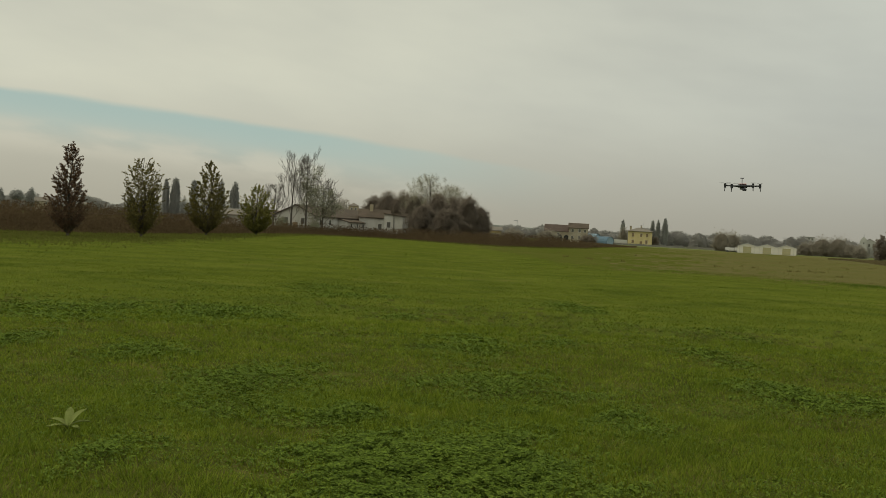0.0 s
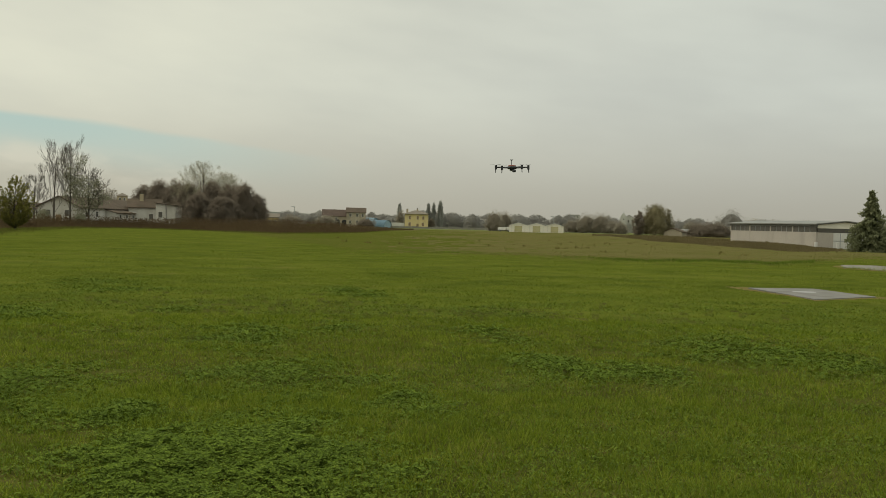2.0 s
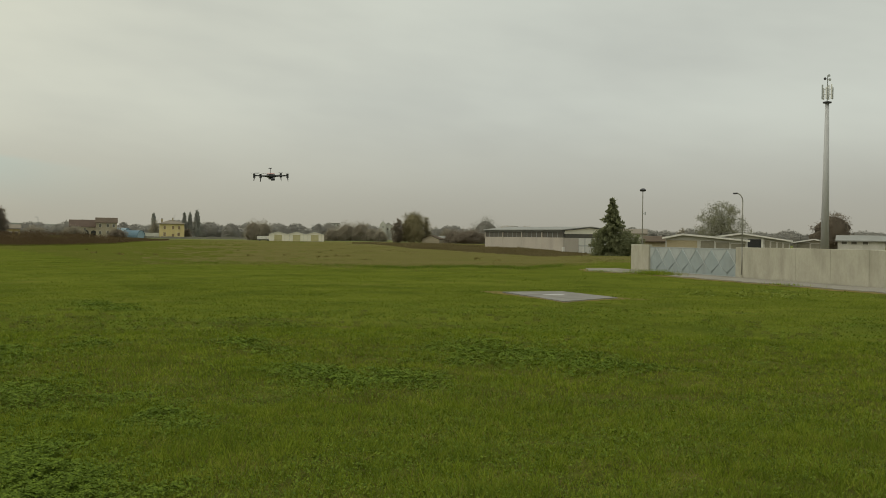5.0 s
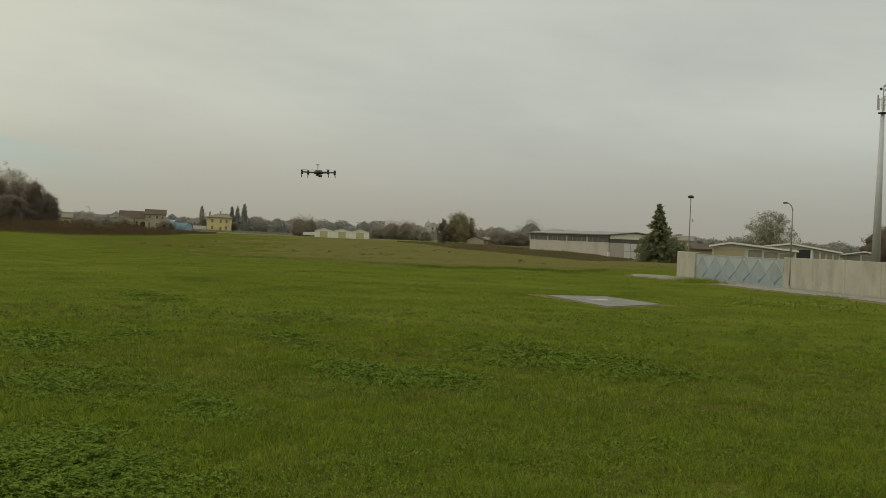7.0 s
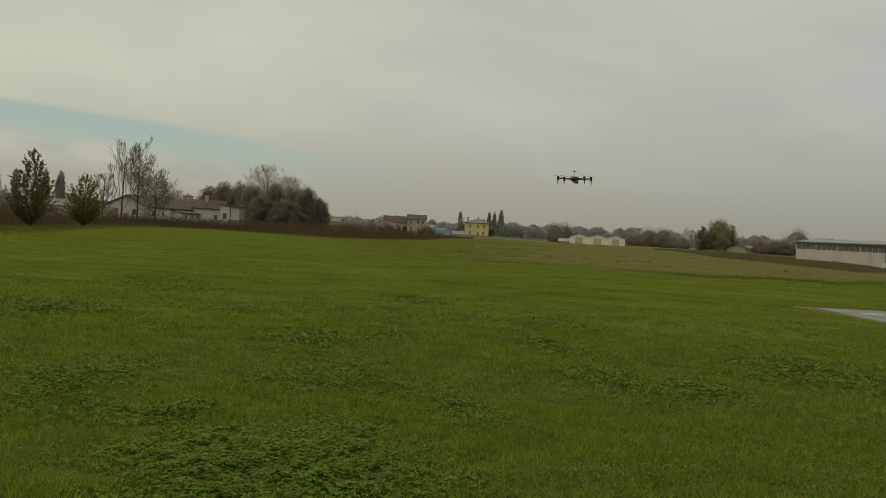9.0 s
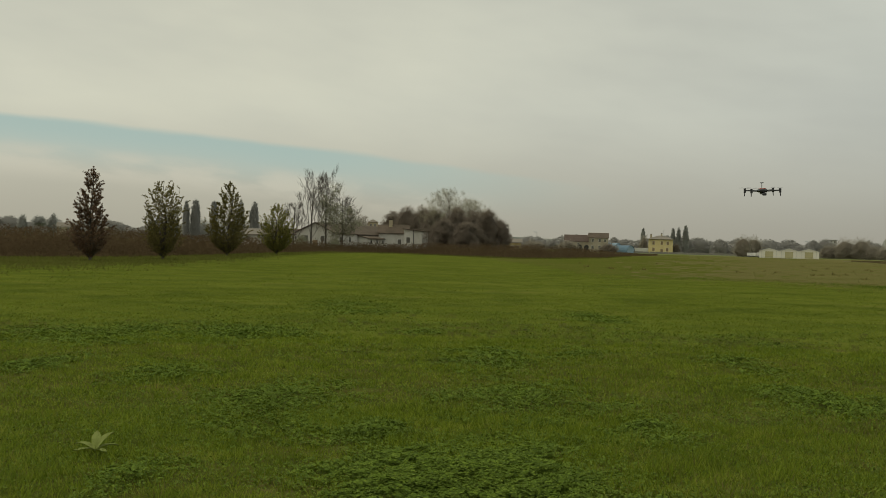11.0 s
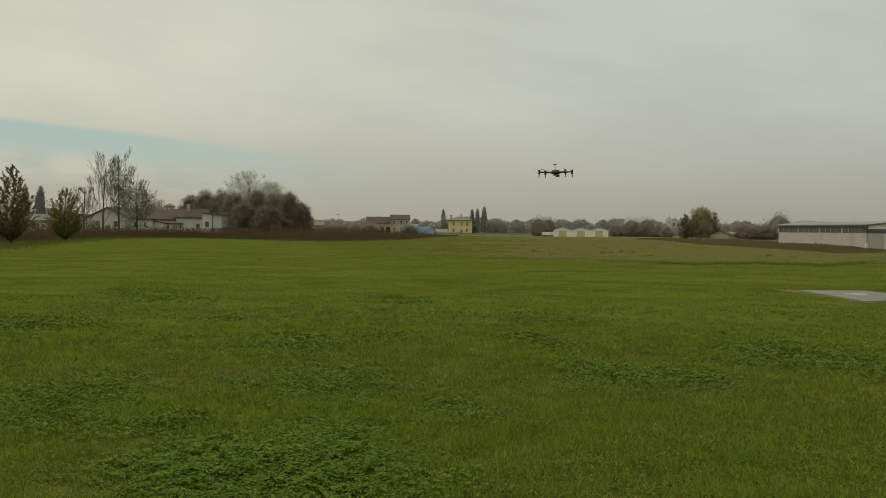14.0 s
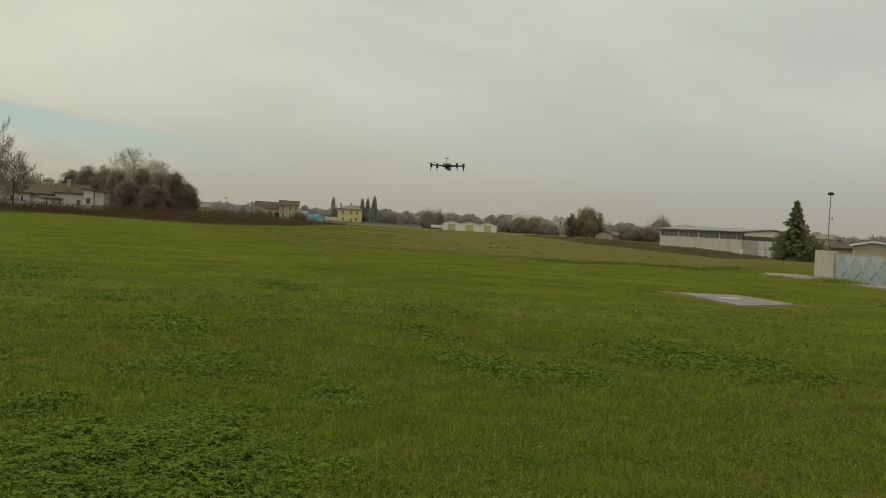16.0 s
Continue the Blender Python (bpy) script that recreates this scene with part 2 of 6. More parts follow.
GATE_BLUE = material("gate_pressing", [(0.243, 0.283, 0.286), (0.298, 0.338, 0.338)], 1.5, 0.6, 0.0, stain=((0.214, 0.233, 0.224), 1.2, (1, 1, 0.4)))
# paler gate tones paint the light on its folds and edges
GATE_LIT = material("gate_lit_sheet", [(0.318, 0.345, 0.339), (0.382, 0.408, 0.401)], 1.5, 0.6, 0.0, stain=((0.254, 0.265, 0.254), 1.2, (1, 1, 0.4)))
GATE_HIGHLIGHT = material("gate_highlight", [(0.405, 0.422, 0.414), (0.475, 0.493, 0.484)], 1.5, 0.6, 0.0)
STEEL = material("galvanised_steel", [(0.30, 0.32, 0.32), (0.40, 0.42, 0.42)], 1.5, 0.45, 0.5)
MAST_GREY = material("mast_grey", [(0.385, 0.390, 0.395), (0.440, 0.445, 0.450)], 0.6, 0.6, 0.0, stain=((0.33, 0.33, 0.325), 0.8, (1, 1, 0.1)))
LAMP_POST = material("weathered_post", [(0.195, 0.189, 0.156), (0.260, 0.250, 0.211)], 1.5, 0.6, 0.2)
ROAD_WALL = material("road_wall", [(0.190, 0.180, 0.155), (0.250, 0.238, 0.205)], 0.2, 0.9, spec=0.1)
DARK_METAL = material("dark_metal", [(0.04, 0.04, 0.045), (0.07, 0.07, 0.075)], 4.0, 0.45, 0.4)
WHITE_PLASTIC = material("white_plastic", [(0.62, 0.62, 0.60), (0.72, 0.72, 0.70)], 4.0, 0.4)
YELLOW_PLASTER = material("yellow_plaster", [(0.540, 0.440, 0.212), (0.594, 0.490, 0.246), (0.626, 0.520, 0.272)], 0.25, 0.9, stain=((0.454, 0.370, 0.196), 0.3, (1, 1, 0.4)))
STONE_PLASTER = material("weathered_plaster", [(0.289, 0.252, 0.184), (0.356, 0.312, 0.234), (0.404, 0.358, 0.274)], 0.4, 0.9, stain=((0.222, 0.193, 0.143), 0.35, (1, 1, 0.5)))
OCHRE_PLASTER = material("ochre_plaster", [(0.34, 0.29, 0.19), (0.42, 0.36, 0.24)], 0.25, 0.9, stain=((0.27, 0.235, 0.17), 0.3, (1, 1, 0.4)))
WHITE_PLASTER = material("white_plaster", [(0.475, 0.459, 0.409), (0.569, 0.554, 0.510)], 0.3, 0.9, stain=((0.332, 0.316, 0.263), 0.4, (1, 1, 0.5)))
GREY_PLASTER = material("grey_plaster", [(0.42, 0.41, 0.38), (0.50, 0.49, 0.46)], 0.3, 0.9, stain=((0.34, 0.33, 0.30), 0.3, (1, 1, 0.4)))
SHED_WHITE = material("cream_sheet", [(0.681, 0.652, 0.549), (0.757, 0.728, 0.625)], 0.3, 0.6)
SHED_DOOR = material("olive_door", [(0.38, 0.34, 0.18), (0.46, 0.42, 0.24)], 0.5, 0.6)
HANGAR_PANEL = material("hangar_concrete", [(0.40, 0.36, 0.31), (0.46, 0.42, 0.36)], 0.4, 0.9, stain=((0.33, 0.30, 0.26), 0.5, (1, 1, 0.3)))
TILE_RED = material("red_tile", [(0.080, 0.060, 0.048), (0.115, 0.085, 0.069)], 0.5, 0.9, fine=8, spec=0.08)
TILE_BROWN = material("brown_tile", [(0.086, 0.066, 0.049), (0.123, 0.096, 0.072)], 0.5, 0.9, fine=8, spec=0.08, stain=((0.066, 0.055, 0.039), 0.4, (1, 1, 1)))
TILE_GREY = material("grey_tile", [(0.165, 0.145, 0.115), (0.220, 0.195, 0.160)], 0.5, 0.9, fine=8, spec=0.08)
ROOF_SHEET = material("roof_sheet", [(0.185, 0.185, 0.172), (0.245, 0.245, 0.228)], 0.5, 0.7, 0.1)
TARP = material("blue_tarpaulin", [(0.081, 0.138, 0.179), (0.119, 0.179, 0.221)], 0.6, 0.7, spec=0.15)
TARP_PALE = material("pale_blue_film", [(0.20, 0.29, 0.35), (0.27, 0.36, 0.42)], 0.6, 0.6)
# dark panes; the same colour paints the shade inside open arches and doorways
GLASS_AND_SHADE = material("dark_pane_and_shade", [(0.018, 0.020, 0.022), (0.035, 0.038, 0.040)], 0.8, 0.12, bump=0, spec=0.5)
# pane colour lightened to imitate haze before far windows
GLASS_BAND = material("hazed_glazing", [(0.085, 0.080, 0.068), (0.130, 0.122, 0.104)], 0.7, 0.4, bump=0, spec=0.2)
HUT_GLASS = material("hut_glazing", [(0.195, 0.180, 0.138), (0.277, 0.258, 0.204)], 0.7, 0.45, bump=0, spec=0.2)
SHUTTER = material("brown_shutter", [(0.204, 0.145, 0.080), (0.289, 0.204, 0.120)], 1.0, 0.7)
TRIM = material("pale_trim", [(0.55, 0.54, 0.50), (0.65, 0.64, 0.60)], 1.0, 0.7)
CARBON = material("carbon_fibre", [(0.015, 0.015, 0.016), (0.035, 0.035, 0.036)], 30, 0.4)
RED_PLASTIC = material("red_plastic", [(0.30, 0.05, 0.03), (0.36, 0.07, 0.04)], 8, 0.4)


# ---- building blocks ----
def part(name, bm, mat, parent=None, label="", smooth=False):
    me = bpy.data.meshes.new(name)
    bm.to_mesh(me)
    bm.free()
    me.materials.append(mat)
    if smooth:
        me.polygons.foreach_set("use_smooth", [True] * len(me.polygons))
    ob = new(name, me)
    if parent:
        ob.parent = parent
    if label:
        ob["label"] = label
    return ob


def sheet(name, verts, faces, mat, parent=None):
    """A mesh from arrays of corners and faces, all faces with the same count of corners."""
    verts, faces = np.asarray(verts, np.float32), np.asarray(faces, np.int32)
    me = bpy.data.meshes.new(name)
    n, k = faces.shape
    me.vertices.add(len(verts))
    me.vertices.foreach_set("co", verts.ravel())
    me.loops.add(n * k)
    me.loops.foreach_set("vertex_index", faces.ravel())
    me.polygons.add(n)
    me.polygons.foreach_set("loop_start", np.arange(0, n * k, k, dtype=np.int32))
    me.update(calc_edges=True)
    me.materials.append(mat)
    ob = new(name, me)
    if parent:
        ob.parent = parent
    return ob


def empty(name, m, label, category, group=""):
    ob = new(name)
    ob.matrix_world = m
    return tagged(ob, label, category, group)


def box(bm, x0, y0, z0, x1, y1, z1, bevel=0.0):
    r = bmesh.ops.create_cube(bm, size=1.0)
    for v in r["verts"]:
        v.co = Vector((x0 + (v.co.x + 0.5) * (x1 - x0), y0 + (v.co.y + 0.5) * (y1 - y0), z0 + (v.co.z + 0.5) * (z1 - z0)))
    if bevel:
        es = list({e for v in r["verts"] for e in v.link_edges})
        bmesh.ops.bevel(bm, geom=es, offset=bevel, segments=1, affect="EDGES")
    return bm


def boxed(*a, **k):
    return box(bmesh.new(), *a, **k)


def tube(bm, p, q, r0, r1, sides=6, cap=True):
    p, q = Vector(p), Vector(q)
    d = (q - p).normalized()
    u = d.orthogonal().normalized()
    w = d.cross(u)
    rings = []
    for c, r in ((p, r0), (q, r1)):
        rings.append([bm.verts.new(c + (u * math.cos(2 * math.pi * i / sides) + w * math.sin(2 * math.pi * i / sides)) * r) for i in range(sides)])
    for i in range(sides):
        j = (i + 1) % sides
        bm.faces.new((rings[0][i], rings[0][j], rings[1][j], rings[1][i]))
    if cap:
        bm.faces.new(rings[0][::-1])
        bm.faces.new(rings[1])
    return bm


def tubes(*segments, sides=8):
    bm = bmesh.new()
    for s in segments:
        tube(bm, *s, sides=sides)
    return bm


def prism(profile, y0, y1):
    """A closed outline in x, z drawn out from y0 to y1."""
    bm = bmesh.new()
    a = [bm.verts.new((x, y0, z)) for x, z in profile]
    b = [bm.verts.new((x, y1, z)) for x, z in profile]
    n = len(profile)
    bm.faces.new(a)
    bm.faces.new(b[::-1])
    for i in range(n):
        j = (i + 1) % n
        bm.faces.new((a[i], b[i], b[j], a[j]))
    bmesh.ops.recalc_face_normals(bm, faces=bm.faces)
    return bm


def at(az, d, turn=0.0, z=0.0):
    """A pose d metres out at the bearing az (degrees, left positive), its back to the far side."""
    a = radians(az)
    return pose(-d * math.sin(a), d * math.cos(a), z, 0, 0, az + turn)


rng = np.random.default_rng(7)

# ---- ground: one sheet to the horizon, with mown grass, rough pasture and weedy strips ----
MOWN = [(-180, 124), (-59.5, 124), (-38.7, 124), (-33.2, 100), (-30, 82), (-23, 78), (-17, 80), (-10, 80), (-6, 86), (-3, 130), (0, 185), (4, 215), (8, 205), (10.5, 165), (13, 137), (16.4, 107), (20, 94), (24, 82), (37, 80), (180, 80)]
WEEDS_LEFT = [(-10.6, 392), (-9, 326), (-7.5, 240), (-5, 205), (-3, 190), (0, 200), (4, 222), (8, 212), (10.5, 178), (13, 148), (16.4, 122), (20, 110), (24, 104), (37, 100)]
WEEDS_DEPTH = [(-10, 58), (0, 40), (3, 14), (10, 14), (14, 45), (25, 58)]
WEEDS_HEIGHT = [(-10, 0.85), (0, 1.05), (10, 1.1), (18, 1.2), (23, 1.35)]
WEEDS_RIGHT = [(-32.77, 154), (-31.60, 140), (-30.04, 136), (-26.93, 163), (-23.05, 212), (-20.72, 326)]


def along(table, az):
    return np.interp(az, [a for a, _ in table], [r for _, r in table])


def wobble(x, y, s=1.0):
    x, y = x * s, y * s
    return (np.sin(x * 1.3 + 1.7 * np.sin(y * 0.9)) + np.sin(y * 1.7 - 1.1 * np.sin(x * 1.1 + 2)) + 0.6 * np.sin(2.9 * x - 2.3 * y) + 0.5 * np.sin(4.1 * y + 3.3 * x + 1)) / 3.1


def lie(x, y):
    """Height of the ground: gentle unevenness that fades out far away."""
    r = np.hypot(x, y)
    return (0.045 * wobble(x, y, 0.16) + 0.028 * wobble(x, y, 0.6) + 0.012 * wobble(x, y, 1.7)) * np.exp(-r / 60.0)


def polar(x, y):
    return np.degrees(np.arctan2(-x, y)), np.hypot(x, y)


def build_ground():
    azs = np.concatenate([np.arange(-180, -60, 4.0), np.arange(-60, 36, 0.43), np.arange(36, 178, 4.0), [180.0]])
    rs = np.concatenate([[0.0], np.geomspace(1.5, 470, 200), np.geomspace(510, 5600, 24)])
    A, Rr = np.meshgrid(azs, rs, indexing="ij")
    X, Y = -Rr * np.sin(np.radians(A)), Rr * np.cos(np.radians(A))
    Z = lie(X, Y)
    V = np.stack([X, Y, Z], -1).reshape(-1, 3)
    nr = len(rs)
    i, j = np.meshgrid(np.arange(len(azs) - 1), np.arange(nr - 1), indexing="ij")
    a = (i * nr + j).ravel()
    F = np.stack([a, a + 1, a + 1 + nr, a + nr], -1)
    g = sheet("ground", V, F[:, ::-1], GRASS_GROUND)
    for m in (ROUGH_GROUND, WEED_GROUND, FIELD_GROUND, FAR_GROUND, OLIVE_GROUND):
        g.data.materials.append(m)
    C = V[F].mean(1)
    az, r = polar(C[:, 0], C[:, 1])
    jit = 1 + 0.05 * wobble(C[:, 0], C[:, 1], 0.2) + 0.04 * wobble(C[:, 0], C[:, 1], 0.7) + rng.normal(0, 0.035, len(C))
    idx = np.zeros(len(F), np.int32)
    idx[r > 25 * (1 + 0.25 * wobble(C[:, 0], C[:, 1], 0.3) + rng.normal(0, 0.12, len(C)))] = 4
    rough = r > along(MOWN, az) * jit
    idx[rough] = 1
    idx[rough & (az + rng.normal(0, 2.2, len(az)) + 2.5 * wobble(C[:, 0], C[:, 1], 0.05) > -12.5)] = 5
    idx[(az > -10.6) & (az < 48) & (r > along(WEEDS_LEFT, az) * jit + 12) & (r < 430)] = 2
    az = az + rng.normal(0, 0.8, len(az))
    idx[(az < -20.72) & (az > -32.77) & (r > along(WEEDS_RIGHT, az) * jit + 9) & (r < along(WEEDS_RIGHT, az) + 58)] = 2
    idx[r > 430] = 3
    g.data.polygons.foreach_set("material_index", idx)
    g.data.polygons.foreach_set("use_smooth", np.ones(len(F), bool))
    return tagged(g, "level meadow of short green grass running into rough brown pasture", "ground", kind="structure")


build_ground()

# Clover patches: centre x, y, half-width, half-depth
CLOVER_PATCHES = [(-0.46, 9.3, 0.83, 1.6, 1.0), (0.62, 8.76, 0.94, 0.77, 0.8), (0.45, 9.7, 1.0, 1.9, 0.85), (-2.56, 13.5, 0.97, 2.5, 0.7), (-7.17, 17.39, 0.51, 1.48, 0.8), (-3.03, 8.95, 0.3, 0.81, 0.6), (0.7, 14.5, 1.1, 1.75, 0.8),
                  (-1.07, 11.82, 0.38, 1.06, 0.6), (0.45, 20.2, 0.9, 2.2, 0.6), (2.38, 21.57, 0.5, 1.4, 0.6), (2.3, 12.6, 0.45, 1.2, 0.6), (5.1, 15.6, 0.7, 1.5, 0.9), (6.24, 14.95, 0.65, 1.25, 0.6),
                  (9.38, 17.23, 1.46, 2.48, 0.75), (10.72, 16.05, 0.62, 1.66, 0.5), (-4.91, 16.65, 0.75, 1.45, 0.5), (5.28, 20.64, 0.69, 1.8, 0.5), (-3.3, 32.2, 1.6, 1.8, 0.38), (4.3, 31.7, 0.9, 2.0, 0.38),
                  (-8.5, 23.1, 2.2, 2.1, 0.55), (-5.2, 24.2, 1.7, 2.0, 0.5), (-4.0, 36.6, 1.6, 2.6, 0.38), (3.8, 33.4, 0.7, 1.7, 0.38), (-1.0, 25.9, 0.6, 1.1, 0.38), (7.1, 24.3, 0.4, 0.8, 0.38),
                  (33.0, 35.9, 1.6, 1.6, 0.38)]
SLAB_CORNERS = [(20.0, 37.3), (22.75, 37.2), (22.5, 32.8), (19.1, 31.1)]


def in_clover(x, y):
    best = np.full(len(x), -9.0)
    for cx, cy, a, b, s in CLOVER_PATCHES:
        best = np.maximum(best, s - np.hypot((x - cx) / a, (y - cy) / b) * (0.4 + 0.6 * s))
    return best + 0.32 * wobble(x, y, 1.6) + 0.30 * wobble(x + 3, y, 4.2) + 0.22 * wobble(x, y - 2, 9.5)


def in_quad(x, y, quad, grow=0.0):
    c = np.mean(quad, 0)
    ok = np.ones(len(x), bool)
    for (ax, ay), (bx, by) in zip(quad, quad[1:] + quad[:1]):
        nx, ny = by - ay, ax - bx
        s = np.sign((c[0] - ax) * nx + (c[1] - ay) * ny)
        ok &= ((x - ax) * nx + (y - ay) * ny) * s / math.hypot(nx, ny) > -grow
    return ok


# The path's meadow edge and the wall's line beyond it
PATH_Y, PATH_X = [-25.0, 35.6, 42.0, 48.2, 51.0, 55.4, 61.1, 66.0], [28.5, 37.0, 37.9, 38.7, 39.3, 40.2, 39.4, 42.5]


def wall_line(y):
    return 41.0 + 0.165 * (y - 40.5)


def on_path(x, y):
    return (x > np.interp(y, PATH_Y, PATH_X) - 0.3 + 0.25 * wobble(x, y, 1.3)) & (y < 66.2) & (y > -25)


def sector(n, r0, r1, a0=-58.0, a1=34.0):
    r = np.sqrt(rng.uniform(r0 * r0, r1 * r1, n))
    a = np.radians(rng.uniform(a0, a1, n))
    return -r * np.sin(a), r * np.cos(a), r


def blades(x, y, height, width, lean, out=None, flat=False):
    """Single tapering blades; flat ones show their broad side upwards."""
    n = len(x)
    b = rng.uniform(0, 2 * np.pi, n) if out is None else out
    a = b + np.pi / 2 + rng.normal(0, 0.4, n) if flat else rng.uniform(0, 2 * np.pi, n)
    z = lie(x, y) - 0.005
    dx, dy = np.cos(a) * width / 2, np.sin(a) * width / 2
    lx, ly = np.cos(b) * height * lean, np.sin(b) * height * lean
    V = np.empty((n, 3, 3))
    V[:, 0] = np.stack([x - dx, y - dy, z], -1)
    V[:, 1] = np.stack([x + dx, y + dy, z], -1)
    V[:, 2] = np.stack([x + lx, y + ly, z + height * np.sqrt(np.maximum(0.1, 1 - lean ** 2))], -1)
    return V.reshape(-1, 3), np.arange(n * 3).reshape(-1, 3)


def grass_field(name, count, r0, r1, h, w, label, mat=BLADE, keep=None, tuft=12, size=0.035, lean=(0.3, 0.95), flat=False, a0=-58.0, a1=34.0):
    """Blades gathered in tufts that spread outwards, with loose ones between."""
    cx, cy, _ = sector(count // tuft, r0, r1, a0, a1)
    x, y = np.repeat(cx, tuft), np.repeat(cy, tuft)
    tall = np.repeat(rng.uniform(0.6, 1.5, len(cx)) ** 1.3, tuft)
    n = len(x)
    spread = np.where(rng.random(n) < 0.25, 5.0, 1.0) * size
    ox, oy = rng.normal(0, 1, n) * spread, rng.normal(0, 1, n) * spread
    out = np.arctan2(oy, ox) + rng.normal(0, 0.5, n)
    x, y = x + ox, y + oy
    k = ~in_quad(x, y, SLAB_CORNERS, 0.05) & ~(in_quad(x, y, SLAB_CORNERS, 0.6) & (wobble(x, y, 1.9) + rng.normal(0, 0.4, n) > -0.1)) & ~on_path(x, y)
    az, r = polar(x, y)
    k &= r < along(MOWN, az) * (1.0 + 0.05 * wobble(x, y, 0.2) + rng.normal(0, 0.08, n))
    k &= (in_clover(x, y) < 0.22) | (rng.random(n) < np.clip(0.34 + (r - 11.0) * 0.07, 0.34, 0.9))
    if keep is not None:
        k &= keep(x, y)
    x, y, out, tall = x[k], y[k], out[k], tall[k]
    n = len(x)
    lump = 0.40 * wobble(x, y, 0.7) + 0.35 * wobble(x + 9, y - 4, 1.9) + 0.3 * wobble(x - 3, y + 7, 4.6)
    hh = h * tall * rng.uniform(0.6, 1.25, n) * np.clip(1 + lump, 0.35, 1.3 if flat else 2.2)
    V, F = blades(x, y, hh, w * rng.uniform(0.6, 1.4, n), rng.uniform(*lean, n), out, flat)
    return tagged(sheet(name, V, F, mat), label, "grass", kind="stuff")


def turf(x, y):
    """Thins the blades over worn spots, where the thatch shows."""
    bare = wobble(x + 1, y, 1.2) + 0.7 * wobble(x, y + 5, 3.4)
    return rng.random(len(x)) < np.clip(1.0 + 1.0 * (bare + 0.35), 0.42, 1.0)


grass_field("grass", 290000, 6.8, 13.7, 0.072, 0.0105, "short green meadow grass with thin upright blades", keep=turf, tuft=16, size=0.045)
grass_field("grass", 280000, 13.7, 24.8, 0.062, 0.016, "short green meadow grass further out", keep=turf, size=0.07, tuft=14)
grass_field("grass", 230000, 24.8, 47.0, 0.055, 0.028, "short green meadow grass in the middle of the field", mat=MID_BLADE, size=0.14, lean=(0.5, 0.95), flat=True)
grass_field("grass", 120000, 47.0, 95.0, 0.055, 0.06, "short green meadow grass at the mown edge", mat=MID_BLADE, size=0.35, lean=(0.5, 0.95), flat=True)
grass_field("grass", 70000, 95.0, 215.0, 0.06, 0.13, "short green meadow grass near the row of young trees", mat=MID_BLADE, size=0.8, lean=(0.6, 0.96), tuft=6, flat=True)
grass_field("dry_grass", 64000, 6.8, 22.2, 0.09, 0.007, "dry straw-coloured blades among the green grass", DRY_BLADE, lambda x, y: wobble(x, y, 0.55) + 0.12 * (x - 1) * (x > 1) > -0.12)
grass_field("grass", 34000, 0.4, 6.9, 0.08, 0.016, "short green meadow grass underfoot", a0=-180.0, a1=180.0)
grass_field("tall_grass", 11000, 6.8, 34.0, 0.14, 0.010, "longer bent grass blades standing above the meadow", BLADE, lambda x, y: wobble(x + 5, y, 0.9) > 0.2)


def small_leaves():
    """Single leaflets of clover and weeds mixed into the turf."""
    x1, y1, _ = sector(125000, 6.9, 15.6)
    x2, y2, _ = sector(90000, 15.6, 34)
    x, y = np.concatenate([x1, x2]), np.concatenate([y1, y2])
    k = (wobble(x, y, 0.45) - 0.023 * np.maximum(0, np.hypot(x, y) - 13) + 0.8 * wobble(x + 2, y, 1.7) + rng.normal(0, 0.35, len(x)) > -0.12) & ~in_quad(x, y, SLAB_CORNERS, 0.1)
    x, y = x[k], y[k]
    n = len(x)
    P = np.stack([x, y, lie(x, y) + rng.uniform(0.02, 0.06, n)], -1)
    a = rng.uniform(0, 6.28, n)
    s = rng.uniform(0.008, 0.017, (n, 1)) * np.clip(np.hypot(x, y)[:, None] / 14.3, 1, 1.9)
    d1 = np.stack([np.cos(a), np.sin(a), rng.normal(0, 0.35, n)], -1) * s
    d2 = np.stack([-np.sin(a), np.cos(a), rng.normal(0, 0.35, n)], -1) * s * 0.7
    V = np.stack([P - d1, P + d2, P + d1, P - d2], 1).reshape(-1, 3)
    return tagged(sheet("small_leaves", V, np.arange(len(V)).reshape(-1, 4), CLOVER), "small round leaves of clover and weeds among the grass", "leaves", kind="stuff")


small_leaves()


